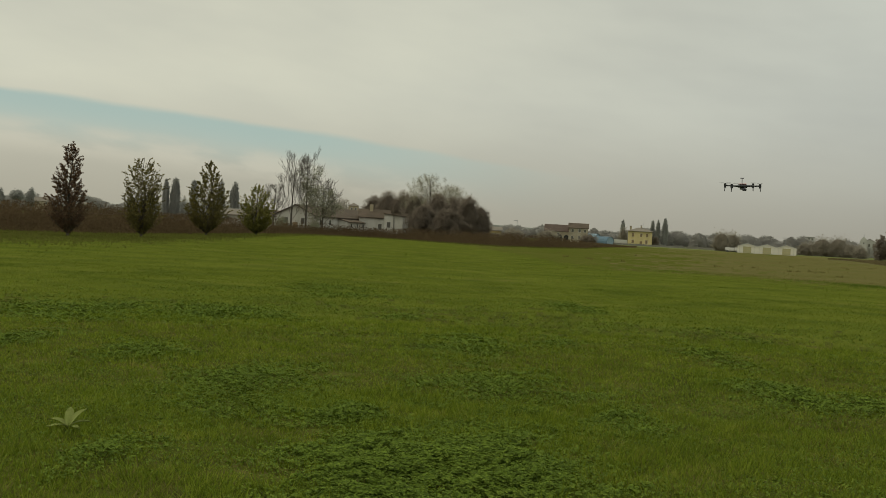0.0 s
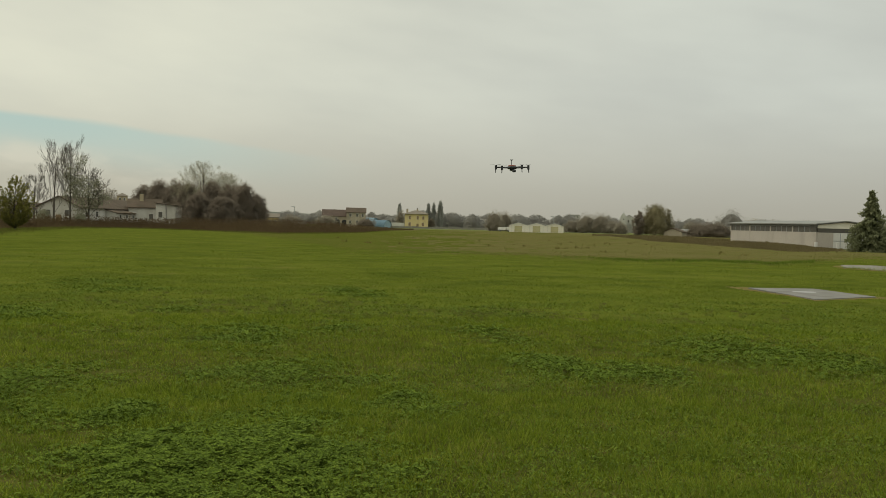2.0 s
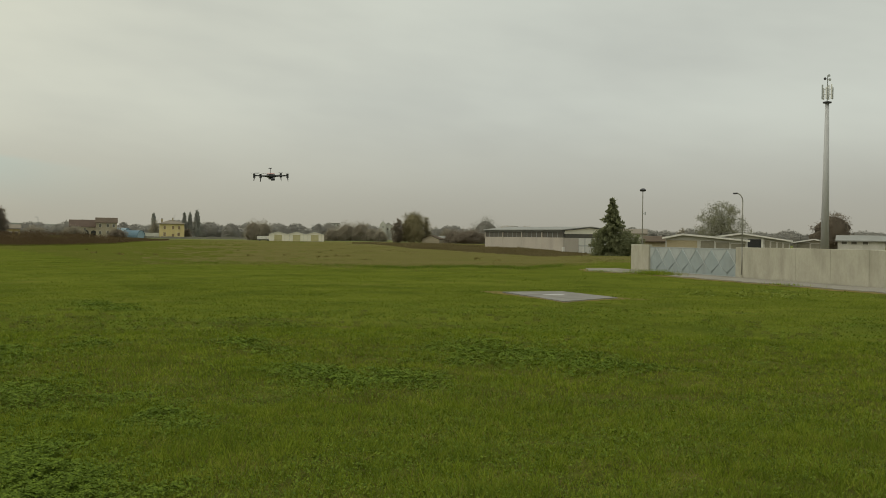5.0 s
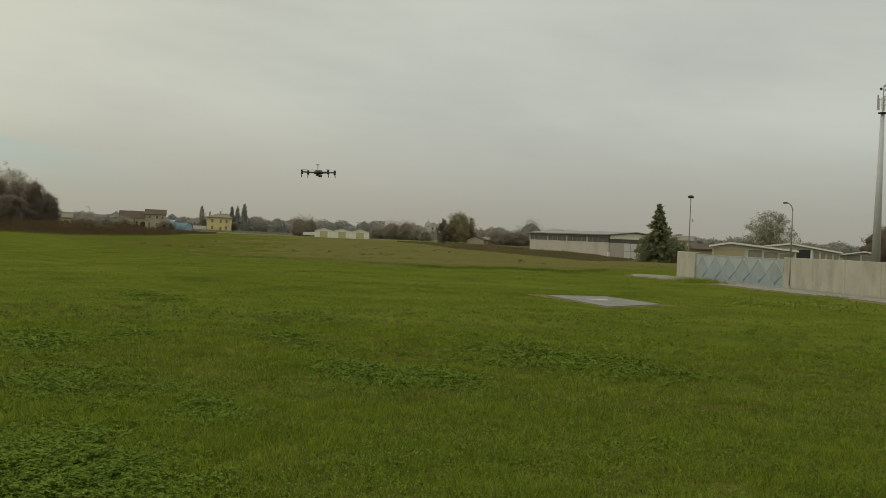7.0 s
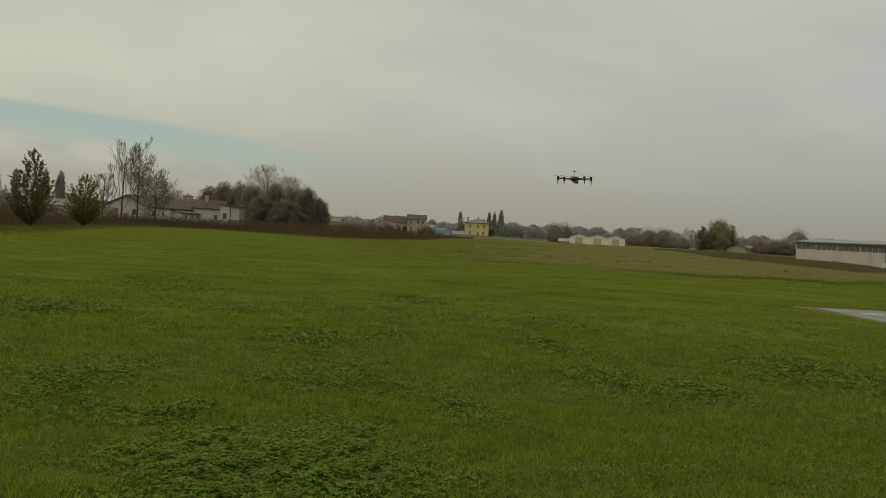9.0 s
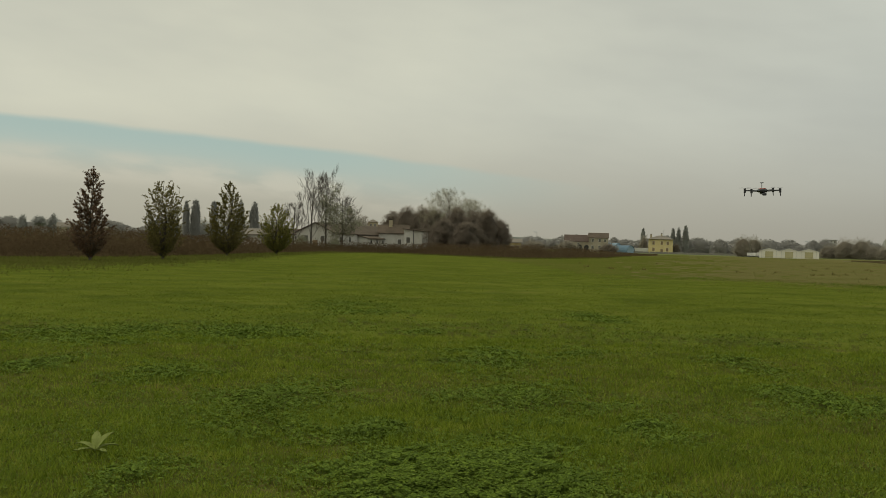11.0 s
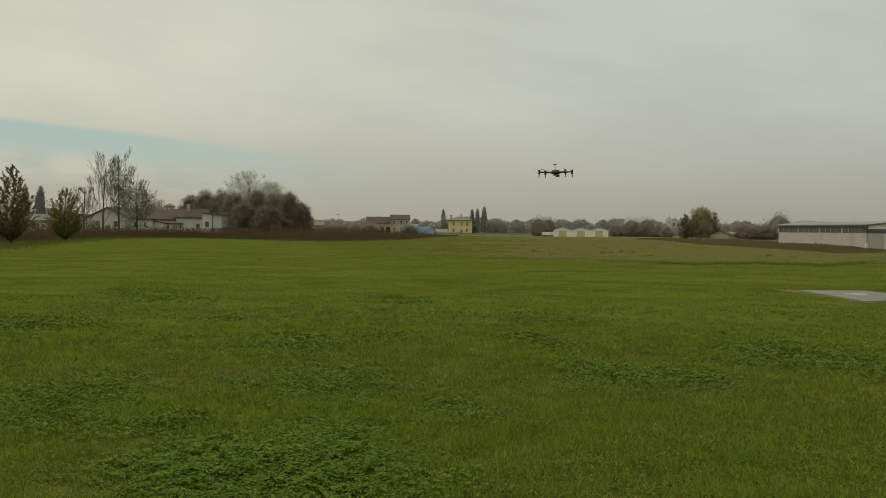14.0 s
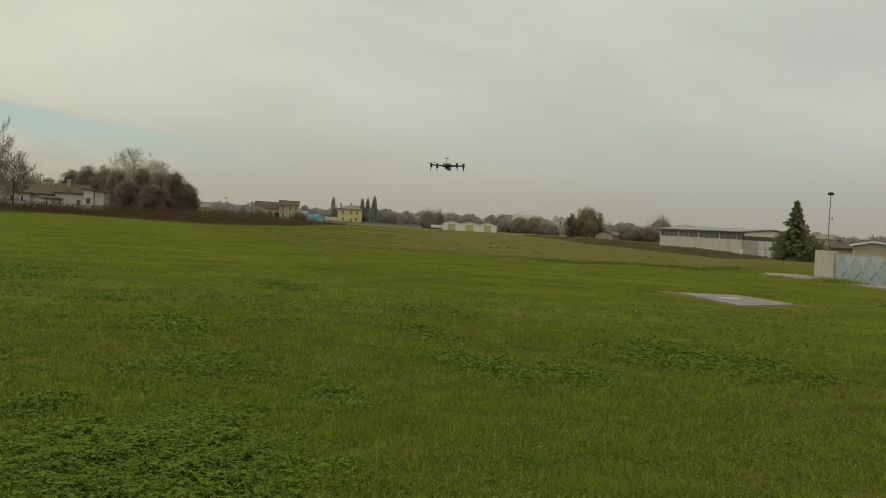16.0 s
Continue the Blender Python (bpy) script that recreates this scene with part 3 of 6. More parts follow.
def clover_field():
    V, F = [], []
    xs, ys = [], []
    for cx, cy, a, b, s in CLOVER_PATCHES:
        d = math.hypot(cx, cy)
        n = int(a * b * 6.6 * 2900 * min(1.0, (9.5 / d) ** 1.35))
        xs.append(rng.uniform(cx - 1.7 * a, cx + 1.7 * a, n))
        ys.append(rng.uniform(cy - 1.7 * b, cy + 1.7 * b, n))
    # strays between the patches
    sx, sy, sr = sector(14000, 7.3, 29)
    k = wobble(sx, sy, 0.9) + 0.5 * wobble(sx, sy, 3.1) > 0.1
    xs, ys = np.concatenate(xs + [sx[k]]), np.concatenate(ys + [sy[k]])
    rr = np.hypot(xs, ys)
    c = in_clover(xs, ys)
    stray = np.arange(len(xs)) >= len(xs) - k.sum()
    keep = stray | (rng.random(len(xs)) < np.clip((c + 0.42) * 0.8, 0.0, 1.0) * np.clip(19.0 / rr, 0.45, 1.0))
    xs, ys, rr, c = xs[keep], ys[keep], rr[keep], np.clip(c[keep], 0.0, 0.8)
    n = len(xs)
    size = rng.uniform(0.016, 0.031, n) * np.clip(rr / 13.0, 1.0, 1.7)
    z = lie(xs, ys) + 0.02 + np.clip(14.0 / rr, 0.35, 1.0) * (0.075 * c * rng.uniform(0.3, 1.3, n) + rng.uniform(0, 0.04, n))
    turn = rng.uniform(0, 2 * np.pi, n)
    tx, ty = rng.normal(0, 0.26, n), rng.normal(0, 0.26, n)
    for k in range(3):
        a = turn + k * 2.0944
        ux, uy, vx, vy = np.cos(a), np.sin(a), -np.sin(a), np.cos(a)
        pts = []
        for along_, across, up in ((0.05, 0, 0), (0.6, 0.48, 0.12), (1.05, 0, -0.10), (0.6, -0.48, 0.12)):
            px, py = (ux * along_ + vx * across) * size, (uy * along_ + vy * across) * size
            pts.append(np.stack([xs + px, ys + py, z + up * size + px * tx + py * ty], -1))
        V.append(np.stack(pts, 1).reshape(-1, 3))
    V = np.concatenate(V)
    F = np.arange(len(V)).reshape(-1, 4)
    return tagged(sheet("clover", V, F, CLOVER), "patches of low dark green clover in the grass", "clover", kind="stuff")


clover_field()


def dock_plant(x, y, size):
    base = empty("dock_plant", pose(x, y, 0), "broad-leaved pale green weed growing in the grass", "plant")
    for k, (a, tilt, s) in enumerate(((105, 78, 1.0), (50, 74, 1.05), (165, 48, 1.0), (20, 46, 0.95), (215, 34, 0.9), (320, 32, 0.85))):
        bm = bmesh.new()
        rows = []
        for i in range(7):
            u = i / 6
            w = 0.19 * math.sin(math.pi * min(1, u * 0.93 + 0.06)) ** 0.8 * (1 if u < 0.99 else 0.1)
            bend = tilt - 35 * u
            px = u * size * s * math.cos(radians(bend))
            pz = u * size * s * math.sin(radians(max(6, bend))) + 0.05
            rows.append([bm.verts.new((px, v * w * size * s, pz + abs(v) * 0.05 * size)) for v in (-1, 0, 1)])
        for p, q in zip(rows, rows[1:]):
            for i in range(2):
                bm.faces.new((p[i], p[i + 1], q[i + 1], q[i]))
        bmesh.ops.solidify(bm, geom=bm.faces[:], thickness=0.003)
        bmesh.ops.rotate(bm, verts=bm.verts, matrix=Matrix.Rotation(radians(a), 3, "Z"))
        part("leaf", bm, BROADLEAF, base, smooth=True)
    return base


dock_plant(-3.66, 10.28, 0.24)


def low_weeds(cx, cy, a, b, n):
    """Pale broad leaves of low weeds lying in the grass."""
    x, y = cx + rng.normal(0, a, n), cy + rng.normal(0, b, n)
    k = wobble(x, y, 1.1) + 0.5 * wobble(x, y, 3.0) > -0.1
    x, y = x[k], y[k]
    n = len(x)
    P = np.stack([x, y, lie(x, y) + rng.uniform(0.04, 0.11, n)], -1)
    t = rng.uniform(0, 6.28, n)
    size = rng.uniform(0.035, 0.08, (n, 1))
    d1 = np.stack([np.cos(t), np.sin(t), rng.normal(0, 0.4, n)], -1) * size
    d2 = np.stack([-np.sin(t), np.cos(t), rng.normal(0, 0.4, n)], -1) * size * 0.55
    V = np.stack([P - d1, P + d2, P + d1, P - d2], 1).reshape(-1, 3)
    return tagged(sheet("low_weeds", V, np.arange(len(V)).reshape(-1, 4), LOW_WEED), "patch of pale broad-leaved weeds lying in the grass", "weeds", kind="stuff")


low_weeds(29.5, 33.0, 1.9, 1.9, 600)


def weed_strip(name, count, a0, a1, table, depth, h, label, mat=WEED, w=0.2):
    """A ragged mass of dead stems and leaves, lower and thinner at its front and its ends."""
    az = rng.uniform(a0, a1, count)
    start = along(table, az)
    if depth is None:
        depth, h = along(WEEDS_DEPTH, az), h * along(WEEDS_HEIGHT, az)
    r = start + depth * rng.random(count) ** 1.6 + rng.normal(0, 1, count) * (1.5 + 0.012 * start)
    x, y = -r * np.sin(np.radians(az)), r * np.cos(np.radians(az))
    ramp = np.clip((r - start + 6) / 21.0, 0.15, 1.0) * np.clip((az - a0) / 3.9, 0.12, 1.0) * np.clip((a1 - az) / 3.1, 0.1, 1.0)
    hh = h * ramp * np.clip(1 + 0.25 * wobble(x, y, 0.12) + 0.22 * wobble(x, y, 0.45), 0.4, 1.5)
    stem = rng.random(count) < 0.22
    V1, F1 = blades(x[stem], y[stem], np.maximum(0.12, hh[stem] * rng.uniform(0.5, 1.05, stem.sum())), 0.4 * w * rng.uniform(0.5, 1.8, stem.sum()), rng.uniform(0.0, 0.45, stem.sum()))
    x, y, hh = x[~stem], y[~stem], hh[~stem]
    n = len(x)
    P = np.stack([x, y, hh * rng.random(n) ** 0.7], -1)
    d1, d2 = rng.normal(0, w * 0.55, (n, 3)), rng.normal(0, w * 0.4, (n, 3))
    V = np.stack([P - d1, P - d2, P + d1, P - d2, P + d2, P + d1], 1).reshape(-1, 3)
    F = np.arange(len(V)).reshape(-1, 3)
    return tagged(sheet(name, np.concatenate([V1, V]), np.concatenate([F1, F + len(V1)]), mat), label, "weeds", kind="stuff")


weed_strip("tall_weeds", 138000, -10.20, 34.34, WEEDS_LEFT, None, 2.2, "tall dry brown weeds along the far edge of the meadow", w=0.15)
weed_strip("tall_weeds", 62000, -32.77, -19.94, WEEDS_RIGHT, 50, 0.82, "tangled olive-brown weeds in front of the long hangar", OLIVE_WEED, w=0.14)


def pasture_tufts():
    n = 90000
    az = rng.uniform(-37, 2.6, n)
    r0 = along(MOWN, az)
    r = r0 * (1 + rng.normal(-0.02, 0.07, n)) + (326 - r0) * rng.random(n) ** 2.2
    x, y = -r * np.sin(np.radians(az)), r * np.cos(np.radians(az))
    k = ~((az > -10.6) & (r > along(WEEDS_LEFT, az))) & ~on_path(x, y) & (wobble(x, y, 0.25) + rng.normal(0, 0.5, n) > np.interp(az, [-15.3, -6], [-0.3, 0.8]))
    x, y, r = x[k], y[k], r[k]
    V, F = blades(x, y, rng.uniform(0.05, 0.14, len(x)), 0.05 * np.clip(r / 78, 1, 4), rng.uniform(0.6, 0.97, len(x)), flat=True)
    return tagged(sheet("rough_grass", V, F, PASTURE_BLADE), "coarse yellowish pasture grass beyond the mown meadow", "grass", kind="stuff")


pasture_tufts()


def verge():
    """Uncut olive grass between the meadow and the brown weeds."""
    n = 100000
    az = rng.uniform(-9, 34, n)
    start = along(WEEDS_LEFT, az)
    r = start * (1 - 0.11 * np.clip((az - 6) / 6, 0, 1)) - 1 + rng.normal(0, 1, n) * (2.5 + (0.03 + 0.05 * np.clip((az - 6) / 6, 0, 1)) * start)
    x, y = -r * np.sin(np.radians(az)), r * np.cos(np.radians(az))
    k = wobble(x, y, 0.3) + rng.normal(0, 0.5, n) > -0.2
    x, y = x[k], y[k]
    V, F = blades(x, y, rng.uniform(0.08, 0.24, len(x)) * np.clip(1 + 0.5 * wobble(x, y, 0.35), 0.4, 1.6), np.full(len(x), 0.12), rng.uniform(0.4, 0.92, len(x)), flat=True)
    return tagged(sheet("verge_grass", V, F, VERGE_BLADE), "uncut olive grass along the foot of the brown weeds", "grass", kind="stuff")


verge()


def grass_mounds():
    """Uncut tussocks on the edge of the path and stray ones in the meadow."""
    V, F, total = [], [], 0
    for cx, cy, n, spread, h in ((40.1, 54.4, 1100, 1.1, 0.34), (39.4, 59.5, 200, 0.9, 0.16), (37.4, 40.0, 200, 0.7, 0.14)):
        x, y = cx + rng.normal(0, spread * 0.5, n), cy + rng.normal(0, spread, n)
        v, f = blades(x, y, h * rng.uniform(0.4, 1.2, n), np.full(n, 0.03), rng.uniform(0.1, 0.7, n))
        v[:, 2] += 0.05
        V.append(v)
        F.append(f + total)
        total += len(v)
    return tagged(sheet("grass_mound", np.concatenate(V), np.concatenate(F), BLADE), "uncut grass tussocks along the edge of the concrete path", "grass", kind="stuff")


grass_mounds()


def meadow_edge():
    """A line of longer dark grass where the mowing ends."""
    n = 8000
    az = rng.uniform(-31.5, -9.8, n)
    r = along(MOWN, az) * (0.985 + 0.02 * np.sin(az * 0.9) + 0.012 * np.sin(az * 3.1 + 1) + rng.normal(0, 0.022, n))
    x, y = -r * np.sin(np.radians(az)), r * np.cos(np.radians(az))
    k = wobble(x, y, 0.13) + rng.normal(0, 0.4, n) > 0.05 + 0.9 * np.clip((az + 18.4) / 8.6, 0, 1)
    x, y = x[k], y[k]
    V, F = blades(x, y, rng.uniform(0.06, 0.16, len(x)), np.full(len(x), 0.07), rng.uniform(0.1, 0.6, len(x)))
    return tagged(sheet("meadow_edge_grass", V, F, CLOVER), "longer dark green grass where the mown meadow ends", "grass", kind="stuff")


meadow_edge()


def weed_clumps():
    """Dark rosettes scattered over the pasture."""
    V, F = [], []
    for _ in range(46):
        az, r = rng.uniform(-31, -6), rng.uniform(94, 196)
        cx, cy = -r * math.sin(radians(az)), r * math.cos(radians(az))
        n = int(rng.integers(8, 22))
        x, y = cx + rng.normal(0, 0.16, n), cy + rng.normal(0, 0.16, n)
        v, f = blades(x, y, rng.uniform(0.1, 0.36, n), np.full(n, 0.08), rng.uniform(0.1, 0.7, n))
        F.append(f + sum(len(q) for q in V))
        V.append(v)
    return tagged(sheet("weed_clumps", np.concatenate(V), np.concatenate(F), LEAF_DARK), "dark olive weed clumps dotted over the pasture", "weeds", kind="stuff")


weed_clumps()

# ---- the concrete slab, the path and the wall with its gate ----


def slab():
    bm = bmesh.new()
    top = [bm.verts.new((x, y, 0.045)) for x, y in SLAB_CORNERS]
    low = [bm.verts.new((x, y, -0.10)) for x, y in SLAB_CORNERS]
    f = bm.faces.new(top[::-1])
    bm.faces.new(low)
    for i in range(4):
        j = (i + 1) % 4
        bm.faces.new((top[i], top[j], low[j], low[i]))
    bmesh.ops.recalc_face_normals(bm, faces=bm.faces)
    bmesh.ops.bevel(bm, geom=list(f.edges), offset=0.02, segments=2, affect="EDGES")
    ob = tagged(part("concrete_slab", bm, SLAB), "pale grey concrete slab lying in the grass", "slab")
    bm = bmesh.new()
    cx, cy = 21.0, 34.9
    ring = [bm.verts.new((cx + 0.45 * math.cos(a) * (1 + 0.12 * math.sin(3 * a)), cy + 0.36 * math.sin(a), 0.049)) for a in np.linspace(0, 2 * np.pi, 24, endpoint=False)]
    bm.faces.new(ring)
    part("mortar_patch", bm, PATCH, ob, "whiter worn patch")
    # trodden soil round the slab
    bm = bmesh.new()
    c = np.mean(SLAB_CORNERS, 0)
    rings = []
    for k in range(96):
        t = k / 24
        i = int(t) % 4
        p = np.array(SLAB_CORNERS[i]) + (np.array(SLAB_CORNERS[(i + 1) % 4]) - np.array(SLAB_CORNERS[i])) * (t - int(t))
        d = (p - c) / np.linalg.norm(p - c)
        corner = (1 - min(1.0, 2 * min(t % 2, 2 - t % 2))) ** 2
        reach = 0.34 + 0.10 * math.sin(k * 0.55) + 0.05 * math.sin(k * 1.7) + 0.9 * corner
        row = []
        for q in (p - d * 0.1, p + d * reach * 0.5, p + d * reach):
            row.append(bm.verts.new((q[0], q[1], float(lie(q[0], q[1])) + 0.008)))
        rings.append(row)
    for k in range(96):
        a, b = rings[k], rings[(k + 1) % 96]
        for i in range(2):
            bm.faces.new((a[i], a[i + 1], b[i + 1], b[i]))
    bmesh.ops.recalc_face_normals(bm, faces=bm.faces)
    tagged(part("bare_soil", bm, BARE_SOIL), "reddish bare soil round the concrete slab", "soil", kind="structure")


slab()


def path():
    bm = bmesh.new()
    ys = np.linspace(-25, 65.9, 120)
    rows = []
    for y in ys:
        x0 = float(np.interp(y, PATH_Y, PATH_X)) + 0.12 * math.sin(y * 1.7) + 0.07 * math.sin(y * 4.3)
        rows.append([bm.verts.new((x, y, 0.07)) for x in (x0, (x0 + wall_line(y) - 0.1) / 2, wall_line(y) - 0.1)])
    for p, q in zip(rows, rows[1:]):
        for i in range(2):
            bm.faces.new((p[i], p[i + 1], q[i + 1], q[i]))
    r = bmesh.ops.extrude_face_region(bm, geom=bm.faces[:])
    bmesh.ops.translate(bm, verts=[v for v in r["geom"] if isinstance(v, bmesh.types.BMVert)], vec=(0, 0, -0.15))
    bmesh.ops.recalc_face_normals(bm, faces=bm.faces)
    tagged(part("path", bm, PATH_STONE), "pale worn concrete path along the wall", "path", kind="structure")


path()


def path_border():
    """Worn soil along the meadow side of the path."""
    bm = bmesh.new()
    rows = []
    for y in np.linspace(-25, 65.8, 160):
        x0 = float(np.interp(y, PATH_Y, PATH_X))
        out = 0.55 + 0.16 * math.sin(y * 1.1) + 0.10 * math.sin(y * 2.7)
        rows.append([bm.verts.new((x, y, z)) for x, z in ((x0 - out, float(lie(x0 - out, y)) + 0.01), (x0 + 0.3, 0.035))])
    for p, q in zip(rows, rows[1:]):
        bm.faces.new((p[0], p[1], q[1], q[0]))
    bmesh.ops.recalc_face_normals(bm, faces=bm.faces)
    tagged(part("soil_border", bm, BARE_SOIL), "worn brown soil along the edge of the concrete path", "soil", kind="structure")


path_border()
WALL_POSE, WALL_H = pose(41.0, 40.5, 0, 0, 0, -9.37), 1.87


def perimeter_wall():
    wall = empty("perimeter_wall", WALL_POSE, "grey precast concrete boundary wall with upright panel joints", "wall")
    wall["kind"] = "structure"
    y = 9.25
    width = 3.05
    while y > -64:
        part("panel", boxed(0, y - width + 0.012, -0.1, 0.16, y, WALL_H + rng.uniform(-0.008, 0.008), 0.012), CONCRETE, wall)
        y -= width
    part("base_joint", boxed(0.03, -63, -0.1, 0.13, 9.15, WALL_H - 0.05), CONCRETE, wall)
    part("gate_pier", boxed(-0.06, 20.6, -0.1, 0.24, 23.4, WALL_H + 0.03, 0.02), CONCRETE, wall, "wide pale concrete panel beside the gate")
    return wall


perimeter_wall()


def gate():
    y0, y1, h = 9.32, 20.5, 1.74
    g = empty("sliding_gate", WALL_POSE, "long blue-grey metal gate with a row of rhombus pressings", "gate")
    part("gate_panel", boxed(0.05, y0, 0.06, 0.09, y1, h), GATE_BLUE, g)
    part("top_rail", boxed(0.02, y0, h - 0.05, 0.12, y1, h + 0.02, 0.01), STEEL, g)
    part("bottom_rail", boxed(0.02, y0, 0.02, 0.12, y1, 0.09, 0.01), STEEL, g)
    n = 6
    step = (y1 - y0) / n
    for i in range(n):
        c = y0 + (i + 0.5) * step
        bm = bmesh.new()
        # a tall rhombus raised to an upright ridge
        v = [bm.verts.new(p) for p in ((0.046, c - step * 0.49, 0.84), (0.046, c, 0.16), (0.046, c + step * 0.49, 0.84), (0.046, c, h - 0.055), (-0.02, c, 0.3), (-0.02, c, h - 0.15))]
        for f in ((0, 1, 4), (0, 4, 5), (0, 5, 3), (2, 4, 1), (2, 5, 4), (2, 3, 5), (0, 3, 2, 1)):
            bm.faces.new([v[k] for k in f])
        bmesh.ops.recalc_face_normals(bm, faces=bm.faces)
        part("pressing", bm, GATE_BLUE, g, "blue rhombus-shaped pressing" if i == 0 else "")
        # painted highlight: a bright rib down the folded side of each rhombus
        rib = bmesh.new()
        tube(rib, (0.035, c, h - 0.06), (0.030, c - step * 0.49, 0.84), 0.012, 0.012, 5)
        tube(rib, (0.030, c - step * 0.49, 0.84), (0.035, c - step * 0.72, 0.48), 0.012, 0.009, 5)
        part("edge_highlight", rib, GATE_HIGHLIGHT, g)
    for i in range(n + 1):
        # sheet between two rhombi, narrowing downwards, its light painted as a paler tone
        c = y0 + i * step
        a, b = max(y0, c - step * 0.47), min(y1, c + step * 0.47)
        bm = prism([(a, h - 0.055), (c, 0.92), (b, h - 0.055)], 0.0, 0.018)
        for q in bm.verts:
            q.co = (0.030 + q.co.y, q.co.x, q.co.z)
        bmesh.ops.recalc_face_normals(bm, faces=bm.faces)
        part("lit_sheet_fold", bm, GATE_LIT, g, "triangular sheet fold painted pale as if lit" if i == 0 else "")
    return g


gate()


def street_lamp():
    p = empty("street_lamp", pose(41.75, 48.2, 0), "slim weathered grey street lamp with a curved arm beside the wall", "street lamp")
    part("pole", tubes(((0, 0, 0), (0, 0, 1.9), 0.052, 0.042), ((0, 0, 1.9), (0, 0, 4.55), 0.042, 0.032)), LAMP_POST, p, smooth=True)
    segs, last = [], Vector((0, 0, 4.55))
    for i in range(1, 7):
        a = i / 6 * radians(80)
        q = Vector((-0.10 * (1 - math.cos(a)), 0.45 * (1 - math.cos(a)), 4.55 + 0.5 * math.sin(a)))
        segs.append((last, q, 0.033, 0.031))
        last = q
    part("arm", tubes(*segs), LAMP_POST, p, smooth=True)
    part("lamp_head", boxed(last.x - 0.08, last.y, last.z - 0.04, last.x + 0.08, last.y + 0.34, last.z + 0.05, 0.03), DARK_METAL, p)
    part("base_collar", tubes(((0, 0, 0), (0, 0, 0.25), 0.11, 0.10)), CONCRETE, p)


street_lamp()


def floodlight_pole():
    p = empty("floodlight_pole", at(-35.71, 124), "tall thin pole with a dark round floodlight head", "light pole")
    part("pole", tubes(((0, 0, 0), (0, 0, 7.95), 0.075, 0.045)), LAMP_POST, p)
    part("lamp_head", tubes(((0, 0, 7.9), (0, 0, 8.1), 0.30, 0.38), ((0, 0, 8.1), (0, 0, 8.25), 0.38, 0.15), sides=12), DARK_METAL, p)
    part("bracket", tubes(((0, 0, 5.3), (0.3, 0, 5.3), 0.03, 0.03), ((0.3, -0.05, 5.15), (0.3, -0.05, 5.5), 0.07, 0.07)), STEEL, p)


floodlight_pole()


def phone_mast():
    p = empty("phone_mast", at(-45.0, 175) @ Matrix.Scale(1.045, 4), "tall tapered grey steel mast with panel antennas at the top", "mast")
    part("shaft", tubes(((0, 0, 0), (0, 0, 23.4), 0.66, 0.27), sides=16), MAST_GREY, p, smooth=True)
    part("platform", tubes(((0, 0, 23.1), (0, 0, 23.3), 0.62, 0.66), sides=14), DARK_METAL, p)
    part("upper_pole", tubes(((0, 0, 23.4), (0, 0, 27.3), 0.10, 0.07)), STEEL, p)
    for i in range(6):
        a = i * math.pi / 3 + 0.3
        x, y = 0.76 * math.cos(a), 0.76 * math.sin(a)
        bm = boxed(x - 0.10, y - 0.08, 23.7, x + 0.13, y + 0.09, 25.9 if i % 2 else 25.5, 0.03)
        tube(bm, (0, 0, 24.4), (x, y, 24.4), 0.03, 0.03)
        tube(bm, (0, 0, 25.2), (x, y, 25.2), 0.03, 0.03)
        part("antenna_panel", bm, WHITE_PLASTIC if i % 3 else STEEL, p)
    for i, (x, z) in enumerate(((-0.36, 26.75), (0.32, 26.6), (0.18, 27.2))):
        bm = tubes(((x, -0.25, z), (x, 0.0, z), 0.21, 0.09), sides=12)
        tube(bm, (0, 0, z), (x, 0, z), 0.03, 0.03)
        part("dish", bm, STEEL if i else DARK_METAL, p)


phone_mast()

# ---- trees ----
def inner_mass(reach, z0, z1, g, rings=14, sides=22):
    """A lumpy closed mass of foliage inside a crown: reach gives its radius along the height."""
    u, a = np.meshgrid(np.linspace(0.01, 0.99, rings), np.linspace(0, 2 * np.pi, sides, endpoint=False), indexing="ij")
    p = g.uniform(0, 6.28, 4)
    r = reach(u) * (1 + 0.16 * np.sin(3 * a + p[0] + 5 * u) + 0.14 * np.sin(5 * a + p[1] - 9 * u) + 0.10 * np.sin(9 * a + p[2] + 17 * u) + g.normal(0, 0.09, u.shape))
    V = np.stack([r * np.cos(a), r * np.sin(a), z0 + (z1 - z0) * u + g.normal(0, 0.006, u.shape) * (z1 - z0)], -1).reshape(-1, 3)
    i, j = np.meshgrid(np.arange(rings - 1), np.arange(sides), indexing="ij")
    k = (j + 1) % sides
    Q = np.stack([i * sides + j, i * sides + k, (i + 1) * sides + k, (i + 1) * sides + j], -1).reshape(-1, 4)
    return V, Q


